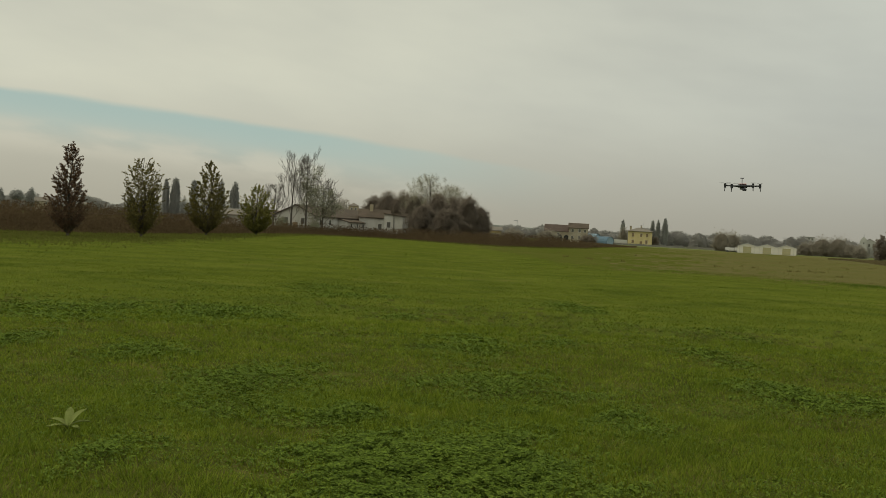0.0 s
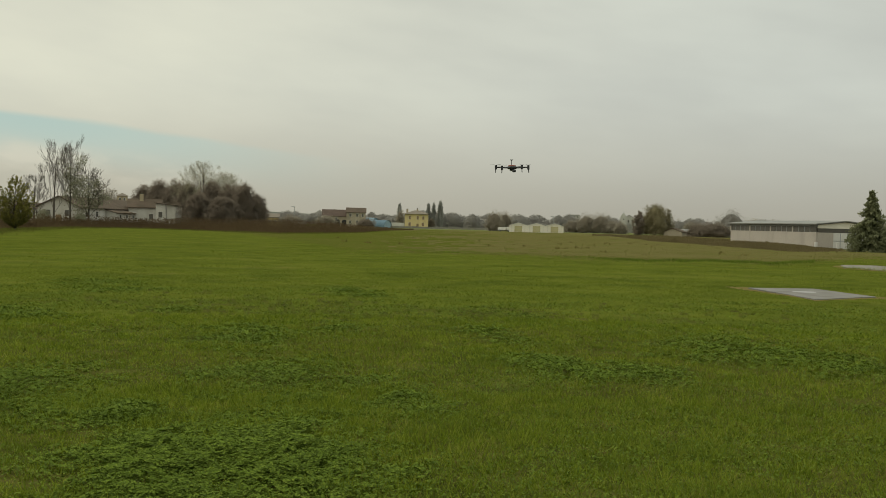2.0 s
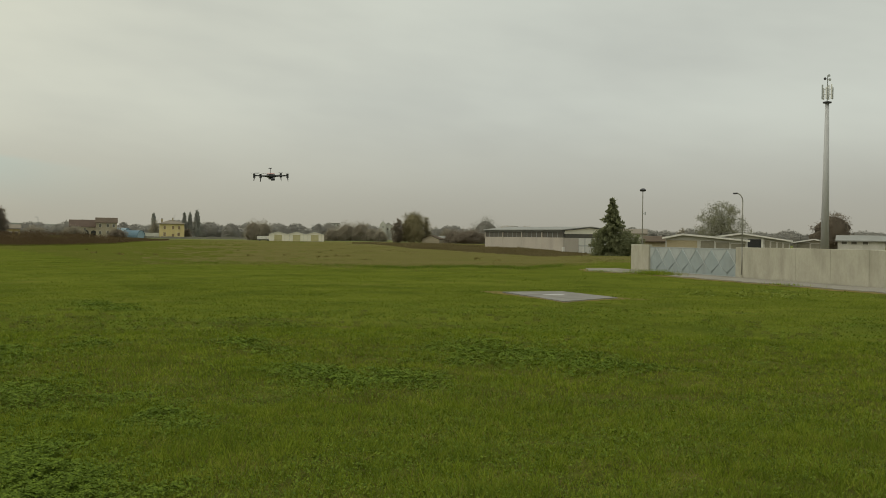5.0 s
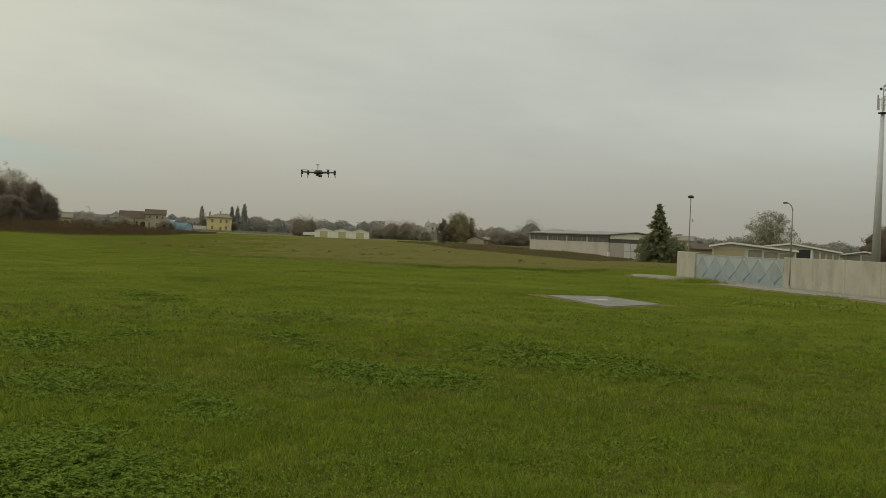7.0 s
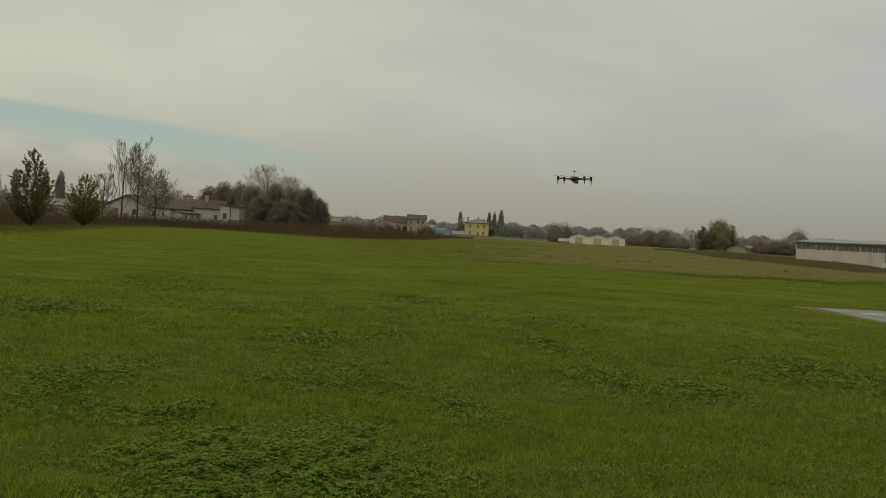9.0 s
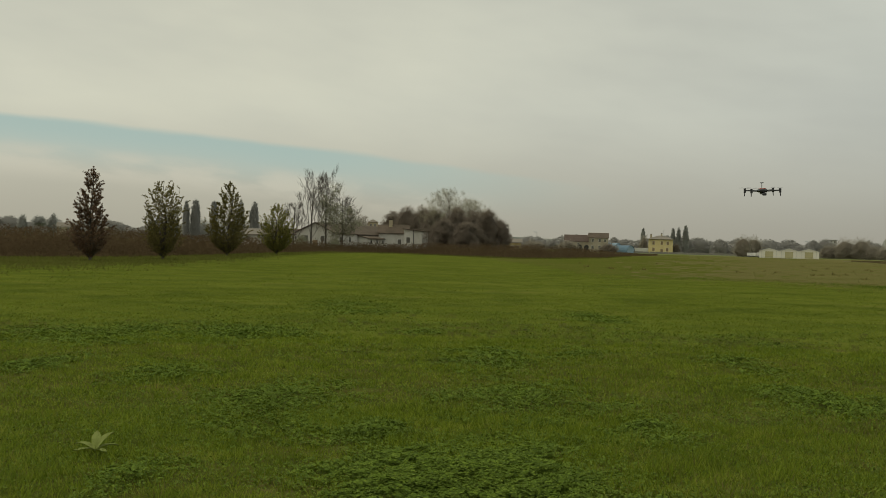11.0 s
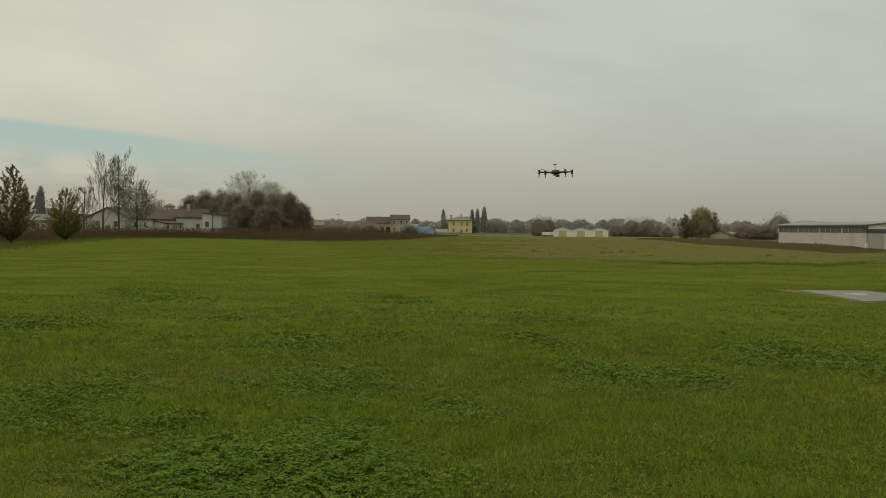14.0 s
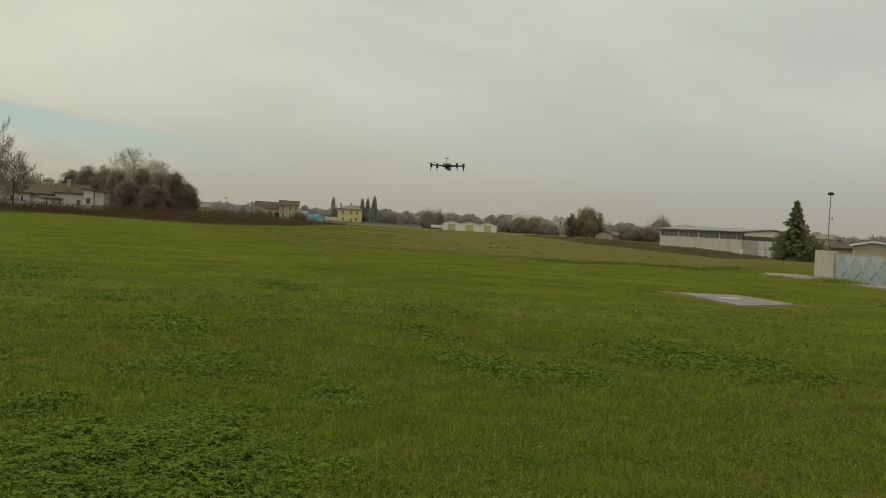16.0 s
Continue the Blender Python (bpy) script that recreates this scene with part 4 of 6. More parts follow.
def tree(name, m, label, height, width, mat, low=0.12, shape="oval", tips=260, per_tip=14, leaf=0.22, trunk=None, bark=BARK, seed=1, lift=0.9, category="tree", limbs=None, spread=0.045, group="", fill=0.45, twigs=0.055, order=0.35, core=0.0):
    """A tapered trunk with limbs, and a crown of leaves clustered round the ends of twigs inside an uneven outline."""
    g = np.random.default_rng(seed)
    t = empty(name, m, label, category, group)
    trunk = trunk or height * 0.017
    base = height * low
    prof = {"oval": lambda u: np.sin(np.pi * np.clip(u, 0, 1) ** 0.75) ** 0.6,
            "spire": lambda u: np.sin(np.pi * np.clip(u, 0, 1) ** 0.7) ** 0.55 * (1 - 0.45 * u), "dome": lambda u: np.sqrt(np.clip(1 - u ** 2.2, 0, 1)) * np.clip(0.75 + u, 0, 1),
            "column": lambda u: np.interp(u, [0, 0.05, 0.25, 0.6, 0.82, 0.94, 1], [0.55, 0.85, 1.0, 0.97, 0.76, 0.46, 0.08])}[shape]
    lobes = g.uniform(0, 6.28, 5)
    grid = np.linspace(0.005, 0.995, 200)
    share = np.cumsum(prof(grid) ** 1.3 + 0.03)
    u = np.interp(g.random(tips) * share[-1], share, grid)
    a = g.uniform(0, 6.28, tips)
    rough = 0.78 + 0.14 * np.sin(3 * a + lobes[0] + 7 * u) + 0.12 * np.sin(5 * a + lobes[1] - 11 * u) + 0.09 * g.normal(0, 1, tips)
    if shape == "column":
        rough = 0.9 + 0.3 * (rough - 0.78)
    rad = width / 2 * prof(u) * rough * g.random(tips) ** fill
    cz = base + u * (height - base) + 0.02 * height * g.normal(0, 1, tips) * (u < 0.9)
    C = np.stack([rad * np.cos(a), rad * np.sin(a), cz], -1)
    # wood
    bm = bmesh.new()
    bend = g.normal(0, 0.012 * height, (4, 2))
    bend[0] = 0
    nodes = [Vector((bend[i][0], bend[i][1], height * f)) for i, f in enumerate((0, 0.3, 0.62, 0.93))]
    radii = [trunk, trunk * 0.72, trunk * 0.42, trunk * 0.1]
    for i in range(3):
        tube(bm, nodes[i], nodes[i + 1], radii[i], radii[i + 1], 7, cap=(i == 0))
    part("trunk", bm, bark, t)
    bm = bmesh.new()
    for c in C[g.permutation(tips)[: limbs or min(70, tips // 4)]]:
        z0 = max(base * 0.6, c[2] - lift * math.hypot(c[0], c[1]) * g.uniform(0.8, 1.5))
        f = min(0.9, z0 / height)
        p = Vector((np.interp(f, (0, 0.3, 0.62, 0.93), bend[:, 0]), np.interp(f, (0, 0.3, 0.62, 0.93), bend[:, 1]), f * height))
        q = Vector(c)
        mid = p.lerp(q, 0.5) + Vector((0, 0, -0.04 * height * g.uniform(-0.3, 1)))
        r = trunk * 0.34 * (1 - f * 0.7)
        tube(bm, p, mid, r, r * 0.55, 4, cap=False)
        tube(bm, mid, q, r * 0.55, r * 0.12, 4, cap=False)
    part("limbwork", bm, bark, t)["kind"] = "stuff"
    if per_tip:
        n = tips * per_tip
        # leaves strung along upswept twigs
        twig = np.stack([np.cos(a) * 0.75, np.sin(a) * 0.75, np.full(tips, lift * 0.55)], -1) + g.normal(0, 0.35, (tips, 3))
        twig *= (twigs * height ** 0.75 * g.uniform(0.5, 1.6, tips) / np.linalg.norm(twig, axis=1))[:, None]
        back = g.random((tips, per_tip, 1)) * 2.2 - 0.7
        P = (C[:, None] - twig[:, None] * back).reshape(-1, 3) + g.normal(0, 1, (n, 3)) * spread * height ** 0.5 * 1.5
        s = leaf * g.uniform(0.55, 1.25, (n, 1))
        # leaves turn their faces outwards from the crown
        face = (P - np.array([0, 0, base + 0.4 * (height - base)])) / np.array([width / 2, width / 2, height / 2])
        face = order * face / (np.linalg.norm(face, axis=1, keepdims=True) + 1e-9) + (1 - order) * g.normal(0, 0.7, (n, 3))
        d1 = np.cross(face, g.normal(0, 1, (n, 3)))
        d1 /= np.linalg.norm(d1, axis=1, keepdims=True) + 1e-9
        d2 = np.cross(face, d1)
        d2 /= np.linalg.norm(d2, axis=1, keepdims=True) + 1e-9
        P[:, 2] = np.maximum(P[:, 2], 0.1)
        V = np.stack([P - d1 * s * 0.5, P + d2 * s * 0.3, P + d1 * s * 0.5, P - d2 * s * 0.3], 1).reshape(-1, 3)
        F = np.arange(len(V)).reshape(-1, 4)
        if core:
            # the dense inside of the crown
            W, Q = inner_mass(lambda q: width / 2 * prof(q) * core, base, height * (0.97 if shape == "column" else 0.9), g)
            F = np.concatenate([F, Q + len(V)])
            V = np.concatenate([V, W])
        sheet("crown", V, F, mat, t)
    return t


def young_tree(m, label, height, width, mat, outline, boughs, leaves_each, leaf, seed, lean=0.5):
    """A low-branched young tree: boughs sweep up from the stem to a ragged outline (height share, width share), leaves strung along their twigs."""
    g = np.random.default_rng(seed)
    t = empty("hornbeam", m, label, "tree", "row of young trees along the meadow edge")
    wood = bmesh.new()
    stem = [Vector((g.normal(0, 0.012) * height * k, g.normal(0, 0.012) * height * k, height * 0.25 * k)) for k in range(4)] + [Vector((g.normal(0, 0.02) * height, 0, height * 0.985))]
    for k in range(4):
        tube(wood, stem[k], stem[k + 1], 0.017 * height * (1 - k * 0.23), 0.017 * height * (1 - (k + 1) * 0.23) + 0.006, 7, cap=k == 0)
    part("trunk", wood, BARK, t)

    def on_stem(z):
        f = min(3.99, max(0.0, z / (height * 0.25)))
        k = int(f)
        return stem[k].lerp(stem[k + 1], f - k)

    us, rs = [u for u, _ in outline], [r for _, r in outline]
    grid = np.linspace(0.04, 1.0, 120)
    share = np.cumsum(np.interp(grid, us, rs) + 0.12)
    limb = bmesh.new()
    P = []
    for b in range(boughs):
        u = float(np.interp((b + g.random()) / boughs * share[-1], share, grid))
        a = b * 2.39996 + g.normal(0, 0.3)
        reach = width / 2 * float(np.interp(u, us, rs)) * g.uniform(0.62, 1.16)
        tip = Vector((reach * math.cos(a), reach * math.sin(a), min(1.02, u * g.uniform(0.97, 1.04)) * height))
        root = on_stem(max(0.03 * height, tip.z - max(0.06 * height, reach * g.uniform(0.9, 1.7) * (0.6 + lean))))
        mid = root.lerp(tip, 0.5) + Vector((math.cos(a), math.sin(a), -0.25)) * reach * 0.14
        r = 0.0048 * height * (1.05 - u)
        tube(limb, root, mid, r + 0.006, r * 0.7 + 0.005, 4, cap=False)
        tube(limb, mid, tip, r * 0.7 + 0.005, 0.005, 4, cap=False)
        sparse = 1.0 if u < 0.6 else 1.0 - 0.55 * (u - 0.6) / 0.4
        for w in range(7):
            f = 0.25 + 0.75 * (w + g.random()) / 7
            base = root.lerp(mid, f * 2) if f < 0.5 else mid.lerp(tip, f * 2 - 1)
            d = Vector((math.cos(a) + g.normal(0, 0.9), math.sin(a) + g.normal(0, 0.9), 0.75 + g.normal(0, 0.4))).normalized() * (0.05 + 0.10 * reach + 0.018 * height) * g.uniform(0.5, 1.5)
            tube(limb, base, base + d, 0.007, 0.003, 3, cap=False)
            n = max(2, int(leaves_each / 7 * sparse * g.uniform(0.5, 1.5)))
            for q in g.random(n):
                P.append(base + d * q + Vector(g.normal(0, 0.035, 3)))
    part("limbwork", limb, BARK, t)["kind"] = "stuff"
    P = np.array([tuple(p) for p in P])
    n = len(P)
    s = leaf * g.uniform(0.55, 1.3, (n, 1))
    d1 = g.normal(0, 1, (n, 3))
    d1 /= np.linalg.norm(d1, axis=1, keepdims=True)
    d2 = np.cross(d1, g.normal(0, 1, (n, 3)))
    d2 /= np.linalg.norm(d2, axis=1, keepdims=True) + 1e-9
    V = np.stack([P - d1 * s * 0.5, P + d2 * s * 0.3, P + d1 * s * 0.5, P - d2 * s * 0.3], 1).reshape(-1, 3)
    sheet("crown", V, np.arange(len(V)).reshape(-1, 4), mat, t)
    return t


young_tree(at(20.11, 93), "slender young tree with thinning purplish russet leaves", 7.95, 3.4, LEAF_RUSSET, [(0.07, 0.08), (0.17, 0.42), (0.26, 0.95), (0.38, 1.0), (0.52, 0.72), (0.66, 0.62), (0.82, 0.45), (1, 0.14)], 150, 180, 0.125, 11)
young_tree(at(16.45, 103), "young tree with upswept branches and sparse olive-brown leaves", 7.6, 3.8, LEAF_DARK, [(0.07, 0.08), (0.17, 0.42), (0.3, 0.92), (0.5, 0.95), (0.7, 1.0), (0.86, 0.82), (1, 0.4)], 160, 170, 0.13, 12, 0.8)
young_tree(at(13.12, 131), "young tree with a ragged pointed green-brown crown", 9.2, 5.3, LEAF_DARK, [(0.07, 0.08), (0.17, 0.5), (0.3, 0.95), (0.5, 1.0), (0.66, 0.75), (0.8, 0.55), (1, 0.12)], 170, 195, 0.16, 13)
young_tree(at(10.5, 155), "smaller rounded young tree with yellowing green leaves", 7.4, 4.9, LEAF_GREEN, [(0.08, 0.08), (0.18, 0.5), (0.34, 1.0), (0.6, 1.0), (0.8, 0.72), (1, 0.2)], 170, 195, 0.17, 14)

# the poplars' haze is painted into their pale grey leaves
for i, (az, h, w) in enumerate(((15.29, 15.5, 2.3), (14.80, 16.4, 3.3), (13.84, 16.0, 2.6), (12.42, 16.4, 2.6), (11.70, 15.9, 3.2))):
    tree("poplar", at(az, 392), "slim columnar poplar behind the meadow, greyed by haze in its colour", h, w * 1.15, LEAF_HAZE, 0.03, "column", 300, 28, 0.48, seed=30 + i, limbs=8, spread=0.035, group="poplars behind the young trees", twigs=0.03, core=0.8)


def bare_tree(m, height, width, seed, label, leaves_low=0):
    g = np.random.default_rng(seed)
    t = empty("bare_tree", m, label, "tree")
    bm = bmesh.new()

    def grow(p, d, length, r, depth):
        q = p + d * length
        tube(bm, p, q, max(r * 0.6, 0.014), max(r * 0.4, 0.010), 5 if depth < 2 else 3, cap=False)
        if depth >= 6:
            return
        for k in range(3 if depth < 5 else 2):
            side = Vector(g.normal(0, 1, 3)).cross(d).normalized()
            nd = (d + side * g.uniform(0.2, 0.55) + Vector((0, 0, 0.30))).normalized()
            grow(p.lerp(q, g.uniform(0.55, 1.0)), nd, length * g.uniform(0.62, 0.86), r * g.uniform(0.45, 0.62), depth + 1)

    lean = g.normal(0, 0.02, 2) * height
    spine = [Vector((lean[0] * f * f, lean[1] * f * f, height * f)) for f in (0, 0.22, 0.45, 0.68, 0.9)]
    for k in range(4):
        tube(bm, spine[k], spine[k + 1], 0.24 * (1 - k * 0.23), 0.24 * (1 - (k + 1) * 0.23), 7, cap=k == 0)
    for k in range(15):
        f = 0.16 + 0.66 * k / 14
        a = k * 2.4 + g.uniform(-0.4, 0.4)
        out = width / height * g.uniform(1.0, 1.9)
        p = spine[int(f * 4)].lerp(spine[int(f * 4) + 1], f * 4 - int(f * 4))
        grow(p, Vector((math.cos(a) * out, math.sin(a) * out, 1)).normalized(), height * (0.25 - 0.17 * f) * g.uniform(0.8, 1.15), 0.11 * (1.1 - f), 2)
    part("branchwork", bm, PALE_BARK, t)["kind"] = "stuff"
    if leaves_low:
        n = leaves_low
        C = g.normal(0, 1, (60, 3)) * np.array([width * 0.19, width * 0.19, height * 0.13]) + np.array([0.5, 0, height * 0.5])
        P = C[g.integers(0, 60, n)] + g.normal(0, 0.45, (n, 3))
        d1, d2 = g.normal(0, 0.10, (n, 3)), g.normal(0, 0.09, (n, 3))
        V = np.stack([P - d1, P - d2, P + d1, P + d2], 1).reshape(-1, 3)
        sheet("leaves", V, np.arange(len(V)).reshape(-1, 4), LEAF_GREY, t)
    return t


bare_tree(at(8.66, 226), 17.0, 7.0, 3, "tall leafless tree with fine upswept grey branches")
bare_tree(at(7.86, 228), 17.8, 7.2, 4, "tall leafless tree with a few brown leaves low down", 2400)
bare_tree(at(6.95, 232), 13.2, 8.0, 5, "half-bare tree with thin brown foliage beside the farm", 2200)
bare_tree(at(9.60, 226), 10.8, 5.2, 6, "small leafless tree beside the white farm")
for i in range(9):
    az = 6.63 - i * 0.133
    tree("poplar", at(az, 321 + (i % 3) * 4), "thin pale columnar tree in a row behind the farm roof", 12.6 - i * 0.28 + 0.5 * math.sin(i * 2.1), 1.5, LEAF_HAZE_MID, 0.12, "spire", 70, 14, 0.34, bark=PALE_BARK, seed=60 + i, limbs=12, group="row of thin trees behind the farm")

WOOD = "dense trees beside the farm"
for i, (az, d, h, w, mt, sh) in enumerate(((4.21, 320, 11.2, 9.0, LEAF_WOOD, "dome"), (3.43, 313, 12.6, 9.5, LEAF_WOOD, "dome"), (2.58, 308, 12.6, 9.0, LEAF_WOOD, "dome"), (1.88, 266, 10.8, 8.5, LEAF_WOOD, "dome"), (0.71, 251, 10.4, 9.0, LEAF_WOOD, "dome"),
                                           (-0.30, 248, 10.0, 8.0, LEAF_WOOD, "dome"), (-1.00, 243, 9.8, 7.5, LEAF_WOOD, "dome"), (-1.62, 246, 7.8, 5.5, LEAF_WOOD, "dome"), (1.41, 243, 7.5, 7.5, LEAF_WOOD, "dome"), (0.09, 238, 7.0, 8.0, LEAF_WOOD, "dome"))):
    tree("broadleaf_tree", at(az, d), "dense dark olive-brown broadleaf tree in a clump", h * 1.04, w * 1.22, mt, 0.02, sh, 620, 46, 0.25, seed=80 + i, limbs=20, spread=0.06, group=WOOD, fill=0.34, core=0.58)
for i, (az, h, w) in enumerate(((1.18, 16.4, 19.0), (0.01, 13.6, 13.0))):
    tree("thin_tree", at(az, 261), "taller thin-leaved pale tree rising out of the clump", h, w, LEAF_PALE, 0.4, "dome", 360, 20, 0.26, seed=95 + i, limbs=170, lift=1.5, spread=0.05, bark=PALE_BARK)

tree("broadleaf_tree", at(-23.28, 392), "broad tree with yellow-green autumn leaves at the field edge", 11.8, 16.5, LEAF_YELLOW, 0.04, "dome", 460, 26, 0.36, seed=110, limbs=20, spread=0.07, core=0.5)
tree("broadleaf_tree", at(-22.43, 389), "smaller green tree beside the broad one", 9.0, 6.0, LEAF_WOOD, 0.05, "dome", 180, 13, 0.6, seed=111, limbs=10, spread=0.07)
tree("broadleaf_tree", at(-23.98, 394), "pale-leaved side of the tree group at the field edge", 10.0, 5.0, LEAF_YELLOW, 0.12, "oval", 120, 11, 0.55, seed=112, limbs=20, spread=0.07)
EDGE = "trees along the far edge of the fields"
for i, (az, d, h, w, mt) in enumerate(((-14.64, 451, 8.8, 7, LEAF_HAZE_MID), (-15.19, 457, 7.6, 6, LEAF_HAZE_MID), (-18.85, 490, 7.0, 8, LEAF_HAZE_MID), (-19.63, 486, 8.2, 9, LEAF_HAZE_MID), (-20.41, 483, 9.0, 9, LEAF_HAZE_MID), (-21.03, 478, 6.6, 7, LEAF_HAZE_MID),
                                       (-21.50, 470, 4.6, 5, LEAF_HAZE_MID), (-25.54, 405, 5.4, 7, LEAF_WOOD), (-26.39, 392, 6.0, 12, LEAF_WOOD), (-27.24, 431, 9.8, 10, LEAF_HAZE_FAR), (-28.33, 451, 8.2, 9, LEAF_HAZE_MID), (-29.50, 457, 7.0, 7, LEAF_HAZE_MID),
                                       (-25.07, 548, 6.4, 5, LEAF_HAZE_MID), (-30.98, 326, 6.2, 3.2, LEAF_HAZE_MID), (-5.36, 507, 4.9, 9, LEAF_HAZE_MID), (-7.55, 496, 4.0, 7.5, LEAF_WOOD), (-9.46, 575, 10.5, 4, LEAF_HAZE_MID), (-3.49, 303, 3.2, 5, LEAF_HAZE_MID), (-11.13, 564, 5.0, 3, LEAF_WOOD))):
    tree("broadleaf_tree", at(az, d), "hazy olive-grey tree at the far edge of the fields", h * (0.94 + 0.12 * math.sin(i * 2.3)), w * 1.6, mt, 0.03, "dome", 150, 28, 0.42, seed=130 + i, limbs=10, spread=0.2, group=EDGE, core=0.55)
for i, (az, h, w) in enumerate(((9.15, 3.3, 4.2), (7.35, 2.6, 3.4))):
    tree("shrub", at(az, 222), "dull olive-brown bush in front of the white farm wall", h, w, LEAF_GREY, 0.02, "dome", 140, 20, 0.22, seed=260 + i, limbs=12, spread=0.07, category="shrub", core=0.6)
# grey leaf colour here stands in for haze over the distance
for i, (az, h, w) in enumerate(((15.10, 9.4, 7), (14.40, 9.0, 7), (12.72, 9.0, 7), (11.95, 8.6, 7))):
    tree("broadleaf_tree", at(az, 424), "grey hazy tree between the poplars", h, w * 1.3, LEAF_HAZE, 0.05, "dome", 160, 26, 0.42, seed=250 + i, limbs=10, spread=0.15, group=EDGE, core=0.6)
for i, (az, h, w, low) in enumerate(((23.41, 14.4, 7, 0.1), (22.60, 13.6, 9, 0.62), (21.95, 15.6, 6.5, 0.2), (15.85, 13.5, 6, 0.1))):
    tree("broadleaf_tree", at(az, 770), "rounded crown far behind the brown weeds, greyed by haze in its colour", h, w * 1.2, LEAF_HAZE, low, "dome", 260, 20, 0.8, seed=150 + i, limbs=10, spread=0.1, group=EDGE, core=0.75)
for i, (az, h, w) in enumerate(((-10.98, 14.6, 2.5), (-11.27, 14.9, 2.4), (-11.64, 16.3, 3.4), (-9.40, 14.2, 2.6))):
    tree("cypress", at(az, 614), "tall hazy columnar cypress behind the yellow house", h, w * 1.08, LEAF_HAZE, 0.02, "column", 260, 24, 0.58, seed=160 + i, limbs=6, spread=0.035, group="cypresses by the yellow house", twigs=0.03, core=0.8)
tree("broadleaf_tree", at(-39.85, 222), "spreading tree with thinning grey-green leaves behind the huts", 10.4, 14.0, LEAF_GREY, 0.08, "dome", 520, 38, 0.24, seed=170, limbs=120, spread=0.06)
tree("broadleaf_tree", at(-45.41, 235), "dark olive tree behind the tall mast", 8.6, 11.0, LEAF_WOOD, 0.06, "dome", 360, 26, 0.28, seed=171, limbs=30, spread=0.07, core=0.7)
tree("broadleaf_tree", at(-37.81, 248), "small grey tree behind the huts", 4.9, 5.0, LEAF_HAZE_MID, 0.1, "dome", 90, 10, 0.45, seed=172, limbs=16, spread=0.07)


def conifer(m, height, width, seed):
    g = np.random.default_rng(seed)
    t = empty("spruce", m, "dark green spruce with layered drooping boughs", "conifer")
    part("trunk", tubes(((0, 0, 0), (0, 0, height * 0.97), 0.16, 0.02)), BARK, t)
    pts = []
    for layer in range(22):
        u = layer / 21
        z = height * (0.06 + 0.92 * u)
        reach = width / 2 * (1 - u) ** 0.95 * (1.0 if u > 0.1 else 0.85) + 0.12
        for k in range(int(15 - 8 * u)):
            a, r = g.uniform(0, 6.28), reach * g.uniform(0.5, 1.15)
            for s in np.linspace(0.15, 1, 7):
                for _ in range(9):
                    pts.append((r * s * math.cos(a) + g.normal(0, 0.10), r * s * math.sin(a) + g.normal(0, 0.10), z - 0.25 * r * s ** 1.5 + g.normal(0, 0.09)))
    P = np.array(pts)
    d1, d2 = g.normal(0, 0.10, P.shape), g.normal(0, 0.07, P.shape)
    d1[:, 2] -= 0.05
    V = np.stack([P - d1, P - d2, P + d1, P + d2], 1).reshape(-1, 3)
    sheet("foliage", V, np.arange(len(V)).reshape(-1, 4), NEEDLE, t)


conifer(at(-34.08, 146), 7.85, 7.2, 200)
for i, (az, h, w) in enumerate(((-33.40, 3.4, 2.8), (-34.89, 3.5, 3.0), (-35.44, 2.9, 3.0))):
    tree("shrub", at(az, 145), "dark evergreen shrub beside the spruce", h, w, NEEDLE, 0.02, "dome", 160, 13, 0.24, seed=210 + i, limbs=12, spread=0.07, category="shrub", group="shrubs by the spruce")


def far_woods(name, a0, a1, d, h, step, seed, mat=LEAF_HAZE_FAR):
    """A distant belt of trees: many uneven crowns run together."""
    g = np.random.default_rng(seed)
    V, F, count = [], [], 0
    az = a0
    while az > a1:
        hh, ww = h * g.uniform(0.6, 1.15), g.uniform(0.7, 1.5) * d * radians(step) * 1.3
        n = 600
        u = g.random(n)
        a = g.uniform(0, 6.28, n)
        r = ww * np.sqrt(1 - u ** 2.4) * g.random(n) ** 0.4
        m = at(az, d * g.uniform(0.97, 1.03))
        P = np.stack([m.translation.x + r * np.cos(a), m.translation.y + r * np.sin(a), u * hh + 0.3 * g.normal(0, 1, n)], -1)
        s = 0.00050 * d
        d1, d2 = g.normal(0, s, (n, 3)), g.normal(0, s, (n, 3))
        leaves_ = np.stack([P - d1, P - d2, P + d1, P + d2], 1).reshape(-1, 3)
        W, Q = inner_mass(lambda q: ww * 0.86 * np.sqrt(1 - q ** 2.4), 0.0, hh * 0.95, g, 8, 14)
        W = W + np.array([m.translation.x, m.translation.y, 0.0])
        F.append(np.concatenate([np.arange(len(leaves_)).reshape(-1, 4), Q + len(leaves_)]) + count)
        V += [leaves_, W]
        count += len(leaves_) + len(W)
        az -= step * g.uniform(0.6, 1.3)
    return tagged(sheet(name, np.concatenate(V), np.concatenate(F), mat), "distant hazy belt of trees on the horizon", "woods", kind="stuff")


# tree belts get their haze from the pale leaf colour
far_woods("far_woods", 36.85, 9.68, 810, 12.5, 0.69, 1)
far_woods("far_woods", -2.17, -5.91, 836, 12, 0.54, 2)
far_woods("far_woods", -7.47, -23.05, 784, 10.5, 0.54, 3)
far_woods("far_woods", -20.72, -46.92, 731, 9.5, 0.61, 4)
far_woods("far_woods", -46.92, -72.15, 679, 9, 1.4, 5)


